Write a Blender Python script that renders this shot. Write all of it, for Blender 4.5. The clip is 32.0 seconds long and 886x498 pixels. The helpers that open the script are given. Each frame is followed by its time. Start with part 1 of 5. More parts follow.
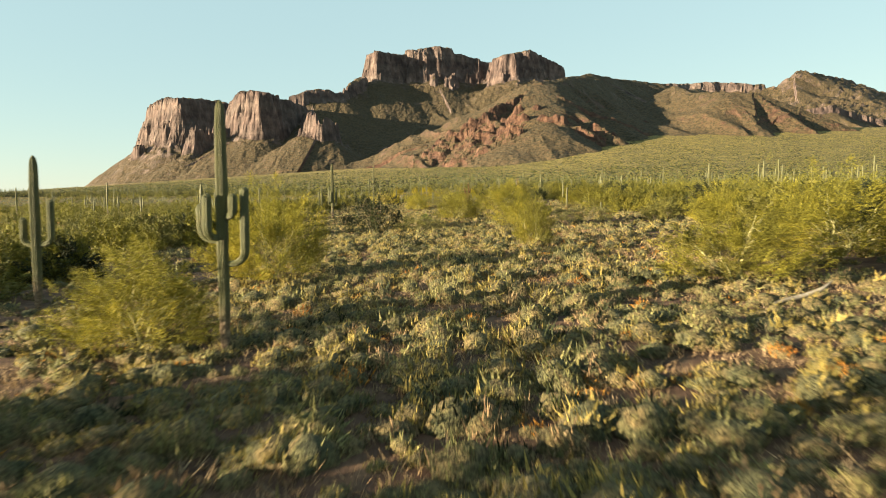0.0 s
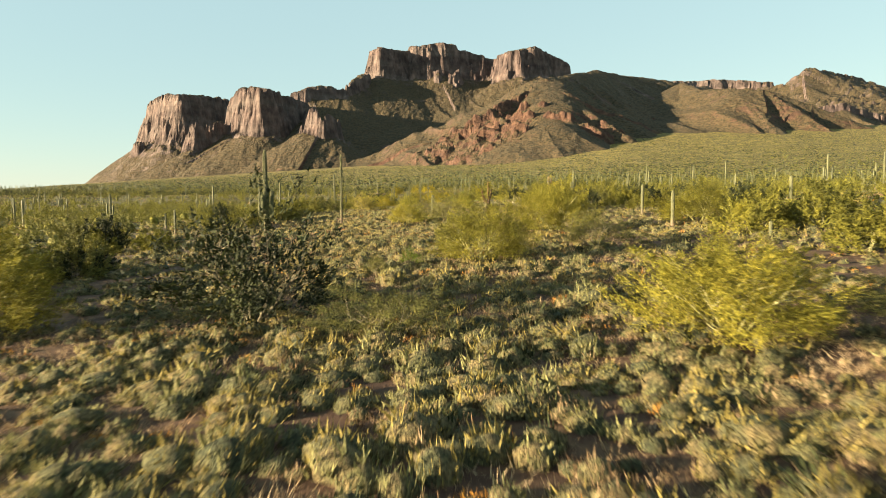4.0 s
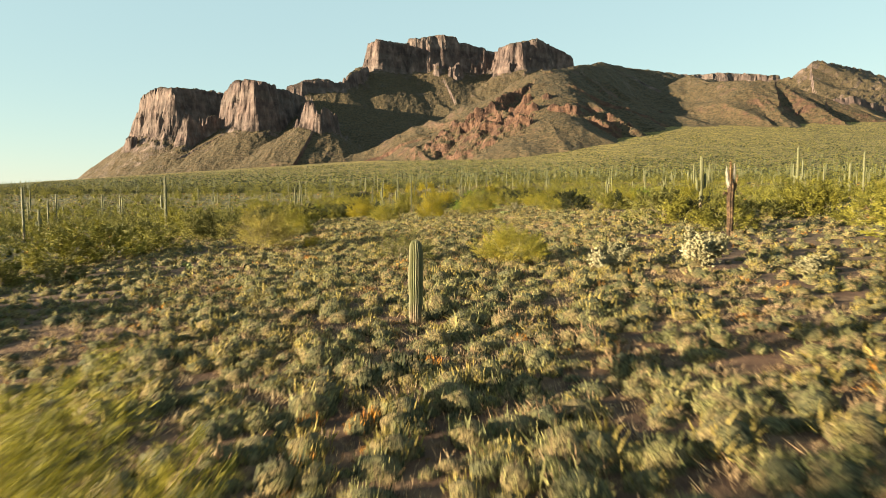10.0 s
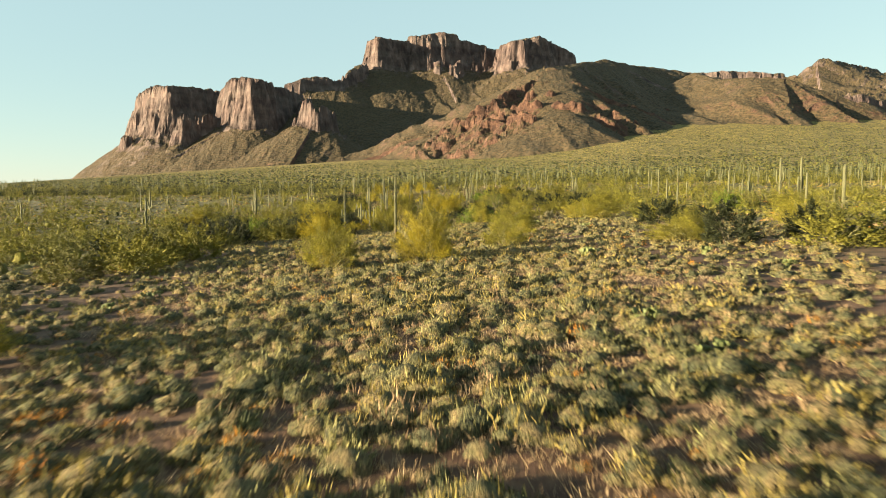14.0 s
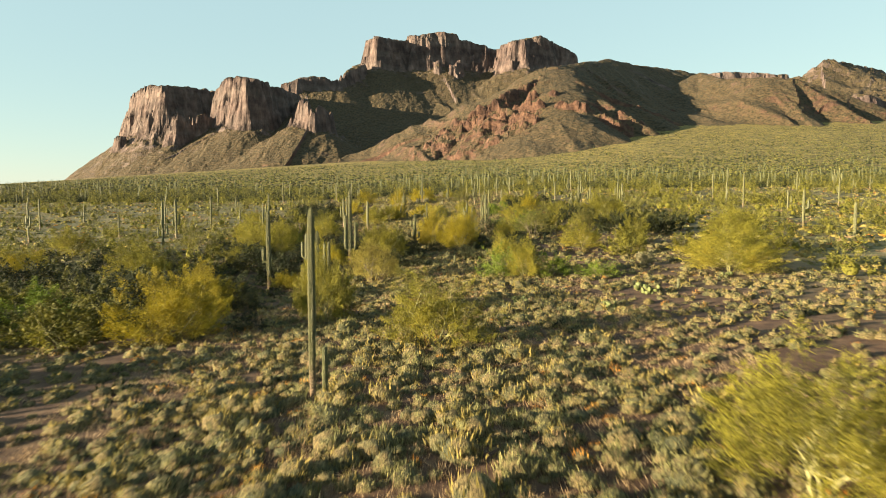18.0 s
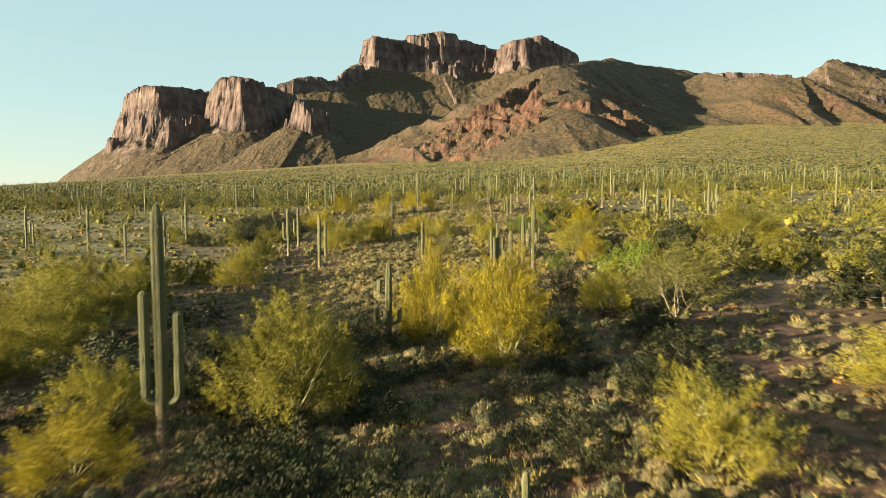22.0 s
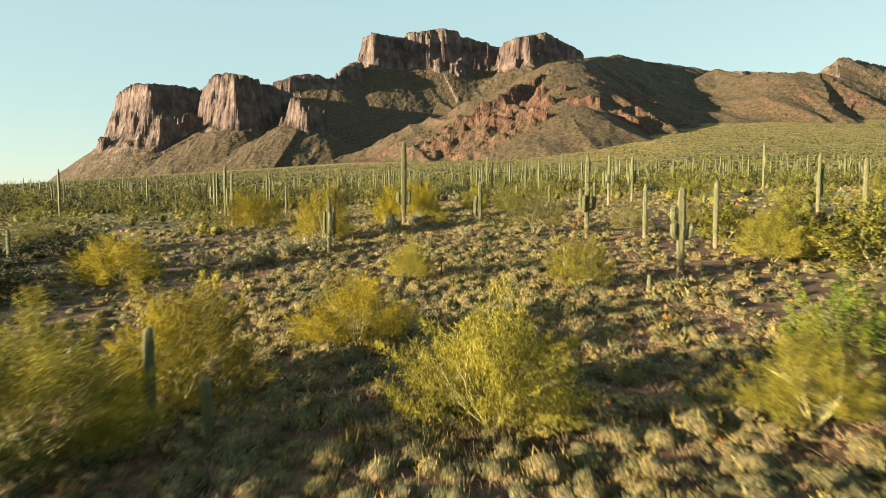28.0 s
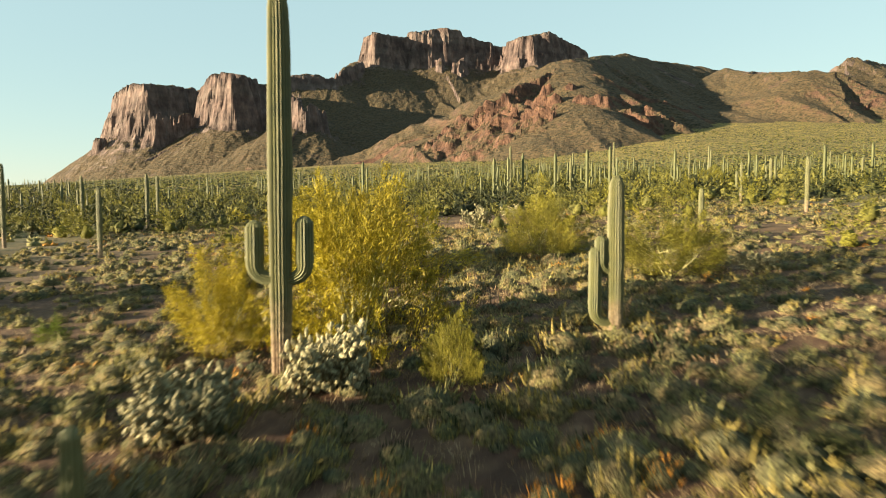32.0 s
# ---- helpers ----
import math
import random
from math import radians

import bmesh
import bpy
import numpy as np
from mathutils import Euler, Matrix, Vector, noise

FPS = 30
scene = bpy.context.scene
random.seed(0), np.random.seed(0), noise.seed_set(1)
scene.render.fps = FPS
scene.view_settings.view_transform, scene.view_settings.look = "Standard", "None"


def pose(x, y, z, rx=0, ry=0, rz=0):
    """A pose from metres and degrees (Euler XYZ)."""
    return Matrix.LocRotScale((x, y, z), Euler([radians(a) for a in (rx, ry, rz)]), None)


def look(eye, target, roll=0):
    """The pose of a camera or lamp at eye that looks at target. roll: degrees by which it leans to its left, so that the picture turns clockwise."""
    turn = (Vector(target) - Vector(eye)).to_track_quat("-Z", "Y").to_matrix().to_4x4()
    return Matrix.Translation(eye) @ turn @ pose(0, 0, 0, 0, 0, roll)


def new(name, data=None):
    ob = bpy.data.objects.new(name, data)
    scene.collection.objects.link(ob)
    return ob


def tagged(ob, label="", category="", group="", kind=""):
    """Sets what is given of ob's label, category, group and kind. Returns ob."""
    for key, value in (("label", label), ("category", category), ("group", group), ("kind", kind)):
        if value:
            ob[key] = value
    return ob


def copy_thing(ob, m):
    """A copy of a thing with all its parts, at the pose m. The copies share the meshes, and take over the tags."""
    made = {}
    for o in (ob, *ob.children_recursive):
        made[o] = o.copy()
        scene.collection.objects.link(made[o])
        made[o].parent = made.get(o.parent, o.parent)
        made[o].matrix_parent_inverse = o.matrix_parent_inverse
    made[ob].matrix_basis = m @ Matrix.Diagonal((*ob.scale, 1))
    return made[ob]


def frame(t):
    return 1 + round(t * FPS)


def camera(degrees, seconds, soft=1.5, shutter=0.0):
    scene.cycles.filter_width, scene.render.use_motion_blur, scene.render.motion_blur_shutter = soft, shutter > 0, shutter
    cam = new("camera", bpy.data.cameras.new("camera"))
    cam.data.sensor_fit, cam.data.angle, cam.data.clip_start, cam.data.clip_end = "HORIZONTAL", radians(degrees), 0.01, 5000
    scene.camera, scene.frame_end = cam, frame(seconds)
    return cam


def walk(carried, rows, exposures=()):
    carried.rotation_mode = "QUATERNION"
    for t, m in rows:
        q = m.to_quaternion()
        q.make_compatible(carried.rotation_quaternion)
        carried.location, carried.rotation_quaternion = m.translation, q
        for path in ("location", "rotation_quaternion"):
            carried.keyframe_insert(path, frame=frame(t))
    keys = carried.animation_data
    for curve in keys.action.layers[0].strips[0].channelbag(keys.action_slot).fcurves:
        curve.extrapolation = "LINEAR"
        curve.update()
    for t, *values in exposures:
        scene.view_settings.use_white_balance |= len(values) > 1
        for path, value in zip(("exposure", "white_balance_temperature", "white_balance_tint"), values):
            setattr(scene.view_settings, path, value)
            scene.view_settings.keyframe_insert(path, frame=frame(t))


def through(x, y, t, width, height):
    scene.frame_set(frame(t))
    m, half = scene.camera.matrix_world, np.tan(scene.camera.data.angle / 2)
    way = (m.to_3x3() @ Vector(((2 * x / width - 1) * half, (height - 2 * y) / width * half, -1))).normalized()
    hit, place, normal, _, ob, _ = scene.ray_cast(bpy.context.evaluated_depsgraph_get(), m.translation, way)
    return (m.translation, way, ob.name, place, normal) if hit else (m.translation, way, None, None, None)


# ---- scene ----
cam = camera(66.3, 32.0, soft=1.0, shutter=0.4)
PATH = [
    (0, (0.000, -0.335, 1.453), (0.159, 9.642, 0.794), -0.06),
    (1, (0.448, 9.802, 1.599), (0.583, 19.779, 0.941), 0.03),
    (2, (0.620, 20.212, 2.001), (0.741, 30.190, 1.341), 0.08),
    (3, (0.567, 30.873, 2.520), (0.682, 40.850, 1.852), 0.08),
    (4, (0.584, 41.553, 2.791), (0.693, 51.529, 2.105), 0.08),
    (5, (0.672, 52.373, 3.077), (0.778, 62.348, 2.379), 0.07),
    (6, (0.731, 63.558, 3.467), (0.838, 73.533, 2.761), 0.05),
    (7, (0.693, 75.252, 3.793), (0.801, 85.226, 3.073), 0.06),
    (8, (0.707, 87.219, 4.193), (0.815, 97.192, 3.460), 0.08),
    (9, (0.800, 99.333, 4.686), (0.908, 109.305, 3.947), 0.07),
    (10, (0.837, 111.657, 5.124), (0.945, 121.628, 4.372), 0.04),
    (11, (0.738, 124.165, 5.449), (0.844, 134.136, 4.687), 0.03),
    (12, (0.631, 136.824, 5.677), (0.734, 146.794, 4.914), 0.02),
    (13, (0.738, 149.629, 5.912), (0.836, 159.599, 5.151), -0.01),
    (14, (0.882, 162.658, 6.387), (0.982, 172.629, 5.631), 0.02),
    (15, (0.893, 175.984, 7.063), (0.998, 185.956, 6.313), 0.10),
    (16, (0.760, 189.560, 7.681), (0.865, 199.532, 6.936), 0.11),
    (17, (0.672, 202.997, 8.307), (0.777, 212.969, 7.569), 0.10),
    (18, (0.634, 216.222, 8.934), (0.744, 226.195, 8.201), 0.10),
    (19, (0.485, 229.579, 9.431), (0.602, 239.552, 8.701), 0.09),
    (20, (0.321, 243.417, 9.835), (0.443, 253.390, 9.114), 0.07),
    (21, (0.252, 257.402, 10.104), (0.377, 267.376, 9.397), 0.05),
    (22, (0.279, 270.855, 10.148), (0.402, 280.830, 9.445), 0.05),
    (23, (0.166, 284.421, 10.122), (0.284, 294.396, 9.425), -0.00),
    (24, (0.004, 298.396, 10.117), (0.120, 308.372, 9.429), -0.05),
    (25, (0.104, 312.472, 10.102), (0.220, 322.448, 9.418), 0.01),
    (26, (0.092, 326.625, 10.094), (0.207, 336.601, 9.406), 0.05),
    (27, (-0.121, 340.853, 10.144), (-0.008, 350.828, 9.452), 0.05),
    (28, (-0.230, 355.093, 10.310), (-0.120, 365.069, 9.628), 0.07),
    (29, (-0.195, 369.283, 10.621), (-0.090, 379.260, 9.946), 0.08),
    (30, (-0.109, 383.315, 10.992), (-0.009, 393.292, 10.317), 0.07),
    (31, (-0.071, 396.994, 11.329), (0.024, 406.972, 10.666), 0.06),
    (32, (0.003, 410.156, 11.830), (0.083, 420.134, 11.178), 0.07),
]
walk(cam, [(t, look(eye, target, roll)) for t, eye, target, roll in PATH], [(0, 2.60, 6800, -2), (32, 2.60, 6800, -2)])

# ---- light ----
SUN_AZ, SUN_EL = radians(-109), radians(7.5)
world = bpy.data.worlds.new("desert_sky")
scene.world = world
world.use_nodes = True
wn = world.node_tree
wn.nodes.clear()
sky = wn.nodes.new("ShaderNodeTexSky")
sky.sky_type, sky.sun_disc = "NISHITA", False
sky.sun_elevation, sky.sun_rotation = SUN_EL, SUN_AZ
sky.altitude, sky.air_density, sky.dust_density, sky.ozone_density = 700, 1.1, 0.0, 0.0
back = wn.nodes.new("ShaderNodeBackground")
back.inputs["Strength"].default_value = 0.05
world_out = wn.nodes.new("ShaderNodeOutputWorld")
haze = wn.nodes.new("ShaderNodeMix")  # thin even haze over the clear sky
haze.data_type = "RGBA"
haze.inputs[0].default_value, haze.inputs[7].default_value = 0.78, (1.72, 2.36, 2.82, 1)
wn.links.new(sky.outputs[0], haze.inputs[6])
wn.links.new(haze.outputs[2], back.inputs["Color"])
wn.links.new(back.outputs[0], world_out.inputs["Surface"])

sun_data = bpy.data.lights.new("sun", "SUN")
sun_data.energy, sun_data.angle, sun_data.color = 5.0, radians(0.5), (1.0, 0.79, 0.58)
sun = new("sun", sun_data)
way = Vector((math.sin(SUN_AZ) * math.cos(SUN_EL), math.cos(SUN_AZ) * math.cos(SUN_EL), math.sin(SUN_EL)))
sun.matrix_world = look(way * 300 + Vector((0, 200, 0)), (0, 200, 0))

rng = np.random.default_rng(7)


# ---- numbers: noise and terrain ----
def lattice(i, j, seed):
    h = (i.astype(np.int64) * 374761393 + j.astype(np.int64) * 668265263 + seed * 974634777) & 0x7FFFFFFF
    h = ((h ^ (h >> 13)) * 1274126177) & 0x7FFFFFFF
    return ((h ^ (h >> 16)) & 0xFFFF) / 65535.0


def vnoise(x, y, seed=0):
    """Smooth value noise, 0 to 1."""
    i, j = np.floor(x), np.floor(y)
    u, v = x - i, y - j
    u, v = u * u * (3 - 2 * u), v * v * (3 - 2 * v)
    a, b = lattice(i, j, seed), lattice(i + 1, j, seed)
    c, d = lattice(i, j + 1, seed), lattice(i + 1, j + 1, seed)
    return (a * (1 - u) + b * u) * (1 - v) + (c * (1 - u) + d * u) * v


def fbm(x, y, seed=0, octaves=4):
    total, amp, size = 0, 0.5, 1.0
    for o in range(octaves):
        total = total + amp * (vnoise(x * size, y * size, seed + 17 * o) - 0.5)
        amp, size = amp * 0.5, size * 2.03
    return total * 2


GY = (-400, -30, 17, 60, 106, 133, 170, 240, 262, 280, 306, 344, 391, 425, 455, 520)
GZ = (-12, -3.3, -1.9, -1.1, 0.1, 1.2, 1.9, 2.2, 1.4, 1.4, 2.7, 3.5, 5.4, 8.2, 9.6, 12)


def ground_z(x, y):
    """Height of the bajada: a gentle fan that climbs to the foot of the mountain, with a shallow wash across it."""
    x, y = np.asarray(x, float), np.asarray(y, float)
    near = sum(np.interp(y + o, GY, GZ) for o in (-9, -4, 0, 4, 9)) / 5
    d = np.clip(y - 520, 0, None)
    u = x / np.clip(y, 300, None)
    fan = 1 + 1.2 * np.clip(u, -0.78, 0) + 0.5 * np.clip(u, 0, 0.5)
    curve = np.clip((u - 0.02) / 0.28, 0, 1)
    curve = 1.4e-5 + 2.66e-5 * curve * curve * (3 - 2 * curve)
    rise = np.where(d < 1600, 0.05 * d + curve * d * d, 80 + curve * 2.56e6 + 0.012 * (d - 1600))
    side = 2.475 * np.tanh(x / 45) + 0.008 * x * np.clip((900 - y) / 600, 0, 1)
    return near + rise * fan + side * np.clip((1500 - y) / 900, 0, 1)


def soil_z(x, y):
    return ground_z(x, y) + 0.16 * fbm(x / 5, y / 5, 3) + 0.05 * fbm(x / 0.9, y / 0.9, 5, 2)


# ---- mesh helpers ----
def mesh_np(name, co, faces, smooth=False):
    """A mesh from an array of corners and an array of faces that all have as many corners."""
    co, faces = np.asarray(co, np.float32), np.asarray(faces, np.int32)
    me = bpy.data.meshes.new(name)
    k = faces.shape[1]
    me.vertices.add(len(co))
    me.vertices.foreach_set("co", co.ravel())
    me.loops.add(faces.size)
    me.loops.foreach_set("vertex_index", faces.ravel())
    me.polygons.add(len(faces))
    me.polygons.foreach_set("loop_start", np.arange(0, faces.size, k, dtype=np.int32))
    me.polygons.foreach_set("loop_total", np.full(len(faces), k, np.int32))
    me.polygons.foreach_set("use_smooth", np.full(len(faces), smooth))
    me.update(calc_edges=True)
    return me


def join(pieces):
    """One (corners, faces) from several."""
    cos, fs, n = [], [], 0
    for co, fa in pieces:
        cos.append(co)
        fs.append(np.asarray(fa) + n)
        n += len(co)
    return np.concatenate(cos), np.concatenate(fs)


def put(name, geo, material, parent=None, label="", smooth=False):
    me = mesh_np(name, *geo, smooth=smooth)
    me.materials.append(material)
    ob = new(name, me)
    if parent:
        ob.parent = parent
    if label:
        ob["label"] = label
    return ob


def clone(ob, m):
    """A copy of a thing at the pose m, whatever the size at which the first one stands."""
    s = ob.scale
    return copy_thing(ob, m @ Matrix.Diagonal((1 / s[0], 1 / s[1], 1 / s[2], 1)))


def tube(path, radii, sides=7, ribs=0, depth=0.0, dome=False, twist=0.0):
    """A tube of quads along a path; with ribs its section is pleated."""
    path, radii = np.asarray(path, float), np.asarray(radii, float)
    n = len(path)
    tan = np.gradient(path, axis=0)
    tan /= np.linalg.norm(tan, axis=1)[:, None] + 1e-9
    ref = np.array([0.0, 1.0, 0.0]) if abs(tan[0][1]) < 0.8 else np.array([1.0, 0, 0])
    a = np.cross(ref, tan)
    a /= np.linalg.norm(a, axis=1)[:, None] + 1e-9
    b = np.cross(tan, a)
    count = ribs * 2 if ribs else sides
    ang = np.arange(count) * 2 * np.pi / count + twist
    wave = np.where(np.arange(count) % 2 == 0, 1.0, 1.0 - depth) if ribs else np.ones(count)
    ring = a[:, None] * np.cos(ang)[None, :, None] + b[:, None] * np.sin(ang)[None, :, None]
    co = (path[:, None] + ring * (radii[:, None] * wave[None])[..., None]).reshape(-1, 3)
    i = np.arange(n - 1)[:, None] * count
    j = np.arange(count)[None]
    k = (j + 1) % count
    fa = np.stack([i + j, i + k, i + count + k, i + count + j], -1).reshape(-1, 4)
    return co, fa


def scatter(templates, x, y, z, size, tall=None, seed=1):
    """Copies of small templates, turned and sized, joined into one (corners, faces)."""
    r = np.random.default_rng(seed)
    which = r.integers(0, len(templates), len(x))
    turn = r.uniform(0, 2 * np.pi, len(x))
    tall = size if tall is None else tall
    out = []
    for n, (co, fa) in enumerate(templates):
        s = np.flatnonzero(which == n)
        if not len(s):
            continue
        c, q = np.cos(turn[s])[:, None], np.sin(turn[s])[:, None]
        px = (co[None, :, 0] * c - co[None, :, 1] * q) * size[s][:, None] + x[s][:, None]
        py = (co[None, :, 0] * q + co[None, :, 1] * c) * size[s][:, None] + y[s][:, None]
        pz = co[None, :, 2] * tall[s][:, None] + z[s][:, None]
        big = np.stack([px, py, pz], -1).reshape(-1, 3)
        faces = (fa[None] + (np.arange(len(s)) * len(co))[:, None, None]).reshape(-1, fa.shape[1])
        out.append((big, faces))
    return join(out)


def blades(base, ways, length, width, r, out=None):
    """Pointed leaf triangles: a foot edge at base, a tip along its way; with out they lie across that direction."""
    n = len(base)
    rand = r.normal(size=(n, 3)) if out is None else out + r.normal(0, 0.45, (n, 3))
    across = np.cross(ways, rand)
    across /= np.linalg.norm(across, axis=1)[:, None] + 1e-9
    length, width = np.broadcast_to(length, n)[:, None], np.broadcast_to(width, n)[:, None]
    co = np.stack([base - across * width / 2, base + across * width / 2, base + ways * length], 1).reshape(-1, 3)
    return co, np.arange(3 * n).reshape(-1, 3)


# ---- materials ----
def material(name, rough=0.9):
    m = bpy.data.materials.new(name)
    m.use_nodes = True
    nt = m.node_tree
    b = nt.nodes["Principled BSDF"]
    b.inputs["Roughness"].default_value = rough
    b.inputs["Specular IOR Level"].default_value = 0.25
    return m, nt, b


def node(nt, kind, **values):
    n = nt.nodes.new(kind)
    for k, v in values.items():
        n.inputs[k.replace("_", " ")].default_value = v
    return n


def noise_tex(nt, scale, detail=3.0, coords="Object", rough=0.55):
    tc = nt.nodes.new("ShaderNodeTexCoord")
    n = node(nt, "ShaderNodeTexNoise", Scale=scale, Detail=detail, Roughness=rough)
    nt.links.new(tc.outputs[coords], n.inputs["Vector"])
    return n.outputs["Fac"]


def ramp(nt, fac, stops):
    r = nt.nodes.new("ShaderNodeValToRGB")
    e = r.color_ramp.elements
    while len(e) < len(stops):
        e.new(0.5)
    for el, (p, c) in zip(e, stops):
        el.position, el.color = p, (*c, 1)
    nt.links.new(fac, r.inputs["Fac"])
    return r.outputs["Color"]


def mix(nt, fac, a, b, mode="MIX"):
    m = nt.nodes.new("ShaderNodeMix")
    m.data_type, m.blend_type = "RGBA", mode
    for sock, v in ((m.inputs[0], fac), (m.inputs[6], a), (m.inputs[7], b)):
        if isinstance(v, (int, float)):
            sock.default_value = v
        elif isinstance(v, tuple):
            sock.default_value = (*v, 1)
        else:
            nt.links.new(v, sock)
    return m.outputs[2]


def bump(nt, b, height, strength, distance):
    n = node(nt, "ShaderNodeBump", Strength=strength, Distance=distance)
    nt.links.new(height, n.inputs["Height"])
    nt.links.new(n.outputs[0], b.inputs["Normal"])


def leaf_material(name, stops, clump=0.9, through=0.3):
    """Foliage: colour varies from leaf to leaf and from plant to plant; some light passes through."""
    m, nt, b = material(name, 0.75)
    geo = nt.nodes.new("ShaderNodeNewGeometry")
    spread = nt.nodes.new("ShaderNodeMapRange")
    spread.inputs["From Min"].default_value, spread.inputs["From Max"].default_value = 0.34, 0.66
    spread.inputs["To Min"].default_value, spread.inputs["To Max"].default_value = 0.24, 0.78
    nt.links.new(noise_tex(nt, clump, 2.0), spread.inputs["Value"])
    big = spread.outputs[0]
    obj = nt.nodes.new("ShaderNodeObjectInfo")
    add = nt.nodes.new("ShaderNodeMath")
    add.operation = "MULTIPLY_ADD"
    add.inputs[1].default_value = 0.28
    nt.links.new(geo.outputs["Random Per Island"], add.inputs[0])
    nt.links.new(big, add.inputs[2])
    add2 = nt.nodes.new("ShaderNodeMath")
    add2.operation = "MULTIPLY_ADD"
    add2.inputs[1].default_value = 0.25
    nt.links.new(obj.outputs["Random"], add2.inputs[0])
    nt.links.new(add.outputs[0], add2.inputs[2])
    sub = nt.nodes.new("ShaderNodeMath")
    sub.operation = "SUBTRACT"
    sub.inputs[1].default_value = 0.30
    nt.links.new(add2.outputs[0], sub.inputs[0])
    col = ramp(nt, sub.outputs[0], stops)
    fine = noise_tex(nt, 26.0, 2.0)
    col = mix(nt, 1.0, col, ramp(nt, fine, [(0.36, (0.42, 0.42, 0.42)), (0.62, (1.25, 1.25, 1.25))]), "MULTIPLY")
    bump(nt, b, fine, 0.6, 0.05)
    nt.links.new(col, b.inputs["Base Color"])
    tr = nt.nodes.new("ShaderNodeBsdfTranslucent")
    nt.links.new(col, tr.inputs["Color"])
    ms = nt.nodes.new("ShaderNodeMixShader")
    ms.inputs[0].default_value = through
    nt.links.new(b.outputs[0], ms.inputs[1])
    nt.links.new(tr.outputs[0], ms.inputs[2])
    nt.links.new(ms.outputs[0], nt.nodes["Material Output"].inputs["Surface"])
    return m


# soil: red-brown grit with pale dusty and straw-littered patches
SOIL, nt, b = material("desert_soil", 0.95)
patch = noise_tex(nt, 0.35, 5.0)
grit = noise_tex(nt, 14.0, 4.0)
c1 = ramp(nt, patch, [(0.30, (0.033, 0.014, 0.009)), (0.5, (0.062, 0.028, 0.017)), (0.68, (0.114, 0.058, 0.036))])
c2 = mix(nt, grit, (0.55, 0.50, 0.46), (1.35, 1.3, 1.25))
litter = noise_tex(nt, 1.3, 6.0, rough=0.7)
c3 = ramp(nt, litter, [(0.38, (0.035, 0.022, 0.014)), (0.48, (0.07, 0.044, 0.027)), (0.58, (0.125, 0.082, 0.048)), (0.68, (0.19, 0.135, 0.08))])
near_soil = mix(nt, 1.0, mix(nt, 0.55, c1, c3), c2, "MULTIPLY")


def dotted(nt, scale, bush, between, stretch=1.0):
    """Scrub too small and far to model: dark bushes dotted over lighter ground."""
    tcv = nt.nodes.new("ShaderNodeTexCoord")
    vo = node(nt, "ShaderNodeTexVoronoi", Scale=scale)
    nt.links.new(tcv.outputs["Object"], vo.inputs["Vector"])
    mr = nt.nodes.new("ShaderNodeMapRange")
    mr.inputs["From Min"].default_value, mr.inputs["From Max"].default_value = 0.34, 0.52
    nt.links.new(vo.outputs["Distance"], mr.inputs["Value"])
    patchy = noise_tex(nt, 0.02, 4.0)
    return mix(nt, mr.outputs[0], mix(nt, patchy, bush, tuple(v * 1.9 for v in bush)), mix(nt, patchy, between, tuple(v * 1.45 for v in between)))


cover = dotted(nt, 0.24, (0.024, 0.022, 0.006), (0.15, 0.112, 0.026))
cover = mix(nt, 1.0, cover, ramp(nt, noise_tex(nt, 0.055, 6.0, rough=0.72), [(0.38, (0.45, 0.47, 0.45)), (0.5, (0.95, 0.95, 0.95)), (0.62, (1.5, 1.42, 1.3))]), "MULTIPLY")
tc = nt.nodes.new("ShaderNodeTexCoord")
sep = nt.nodes.new("ShaderNodeSeparateXYZ")
nt.links.new(tc.outputs["Object"], sep.inputs[0])
far = nt.nodes.new("ShaderNodeMapRange")
far.inputs["From Min"].default_value, far.inputs["From Max"].default_value = 420, 760
nt.links.new(sep.outputs["Y"], far.inputs["Value"])
side = nt.nodes.new("ShaderNodeMath")
side.operation = "ABSOLUTE"
nt.links.new(sep.outputs["X"], side.inputs[0])
wide = nt.nodes.new("ShaderNodeMapRange")
wide.inputs["From Min"].default_value, wide.inputs["From Max"].default_value = 18, 45
nt.links.new(side.outputs[0], wide.inputs["Value"])
middle = mix(nt, wide.outputs[0], near_soil, dotted(nt, 0.75, (0.045, 0.046, 0.018), (0.108, 0.087, 0.041)))
nt.links.new(mix(nt, far.outputs[0], middle, cover), b.inputs["Base Color"])
bump(nt, b, grit, 0.7, 0.05)

# far slopes: olive scrub over brown soil
ROCK, nt, b = material("mountain_rock", 0.95)
tc = nt.nodes.new("ShaderNodeTexCoord")
geo = nt.nodes.new("ShaderNodeNewGeometry")
sep = nt.nodes.new("ShaderNodeSeparateXYZ")
nt.links.new(geo.outputs["Normal"], sep.inputs[0])
mapn = nt.nodes.new("ShaderNodeMapping")
mapn.inputs["Scale"].default_value = (1.0, 1.0, 0.38)
nt.links.new(tc.outputs["Object"], mapn.inputs["Vector"])
streak = node(nt, "ShaderNodeTexNoise", Scale=0.045, Detail=6.0, Roughness=0.62)
nt.links.new(mapn.outputs[0], streak.inputs["Vector"])
mapl = nt.nodes.new("ShaderNodeMapping")
mapl.inputs["Scale"].default_value = (0.12, 0.12, 1.6)
nt.links.new(tc.outputs["Object"], mapl.inputs["Vector"])
layer = node(nt, "ShaderNodeTexNoise", Scale=0.018, Detail=4.0, Roughness=0.6)
nt.links.new(mapl.outputs[0], layer.inputs["Vector"])
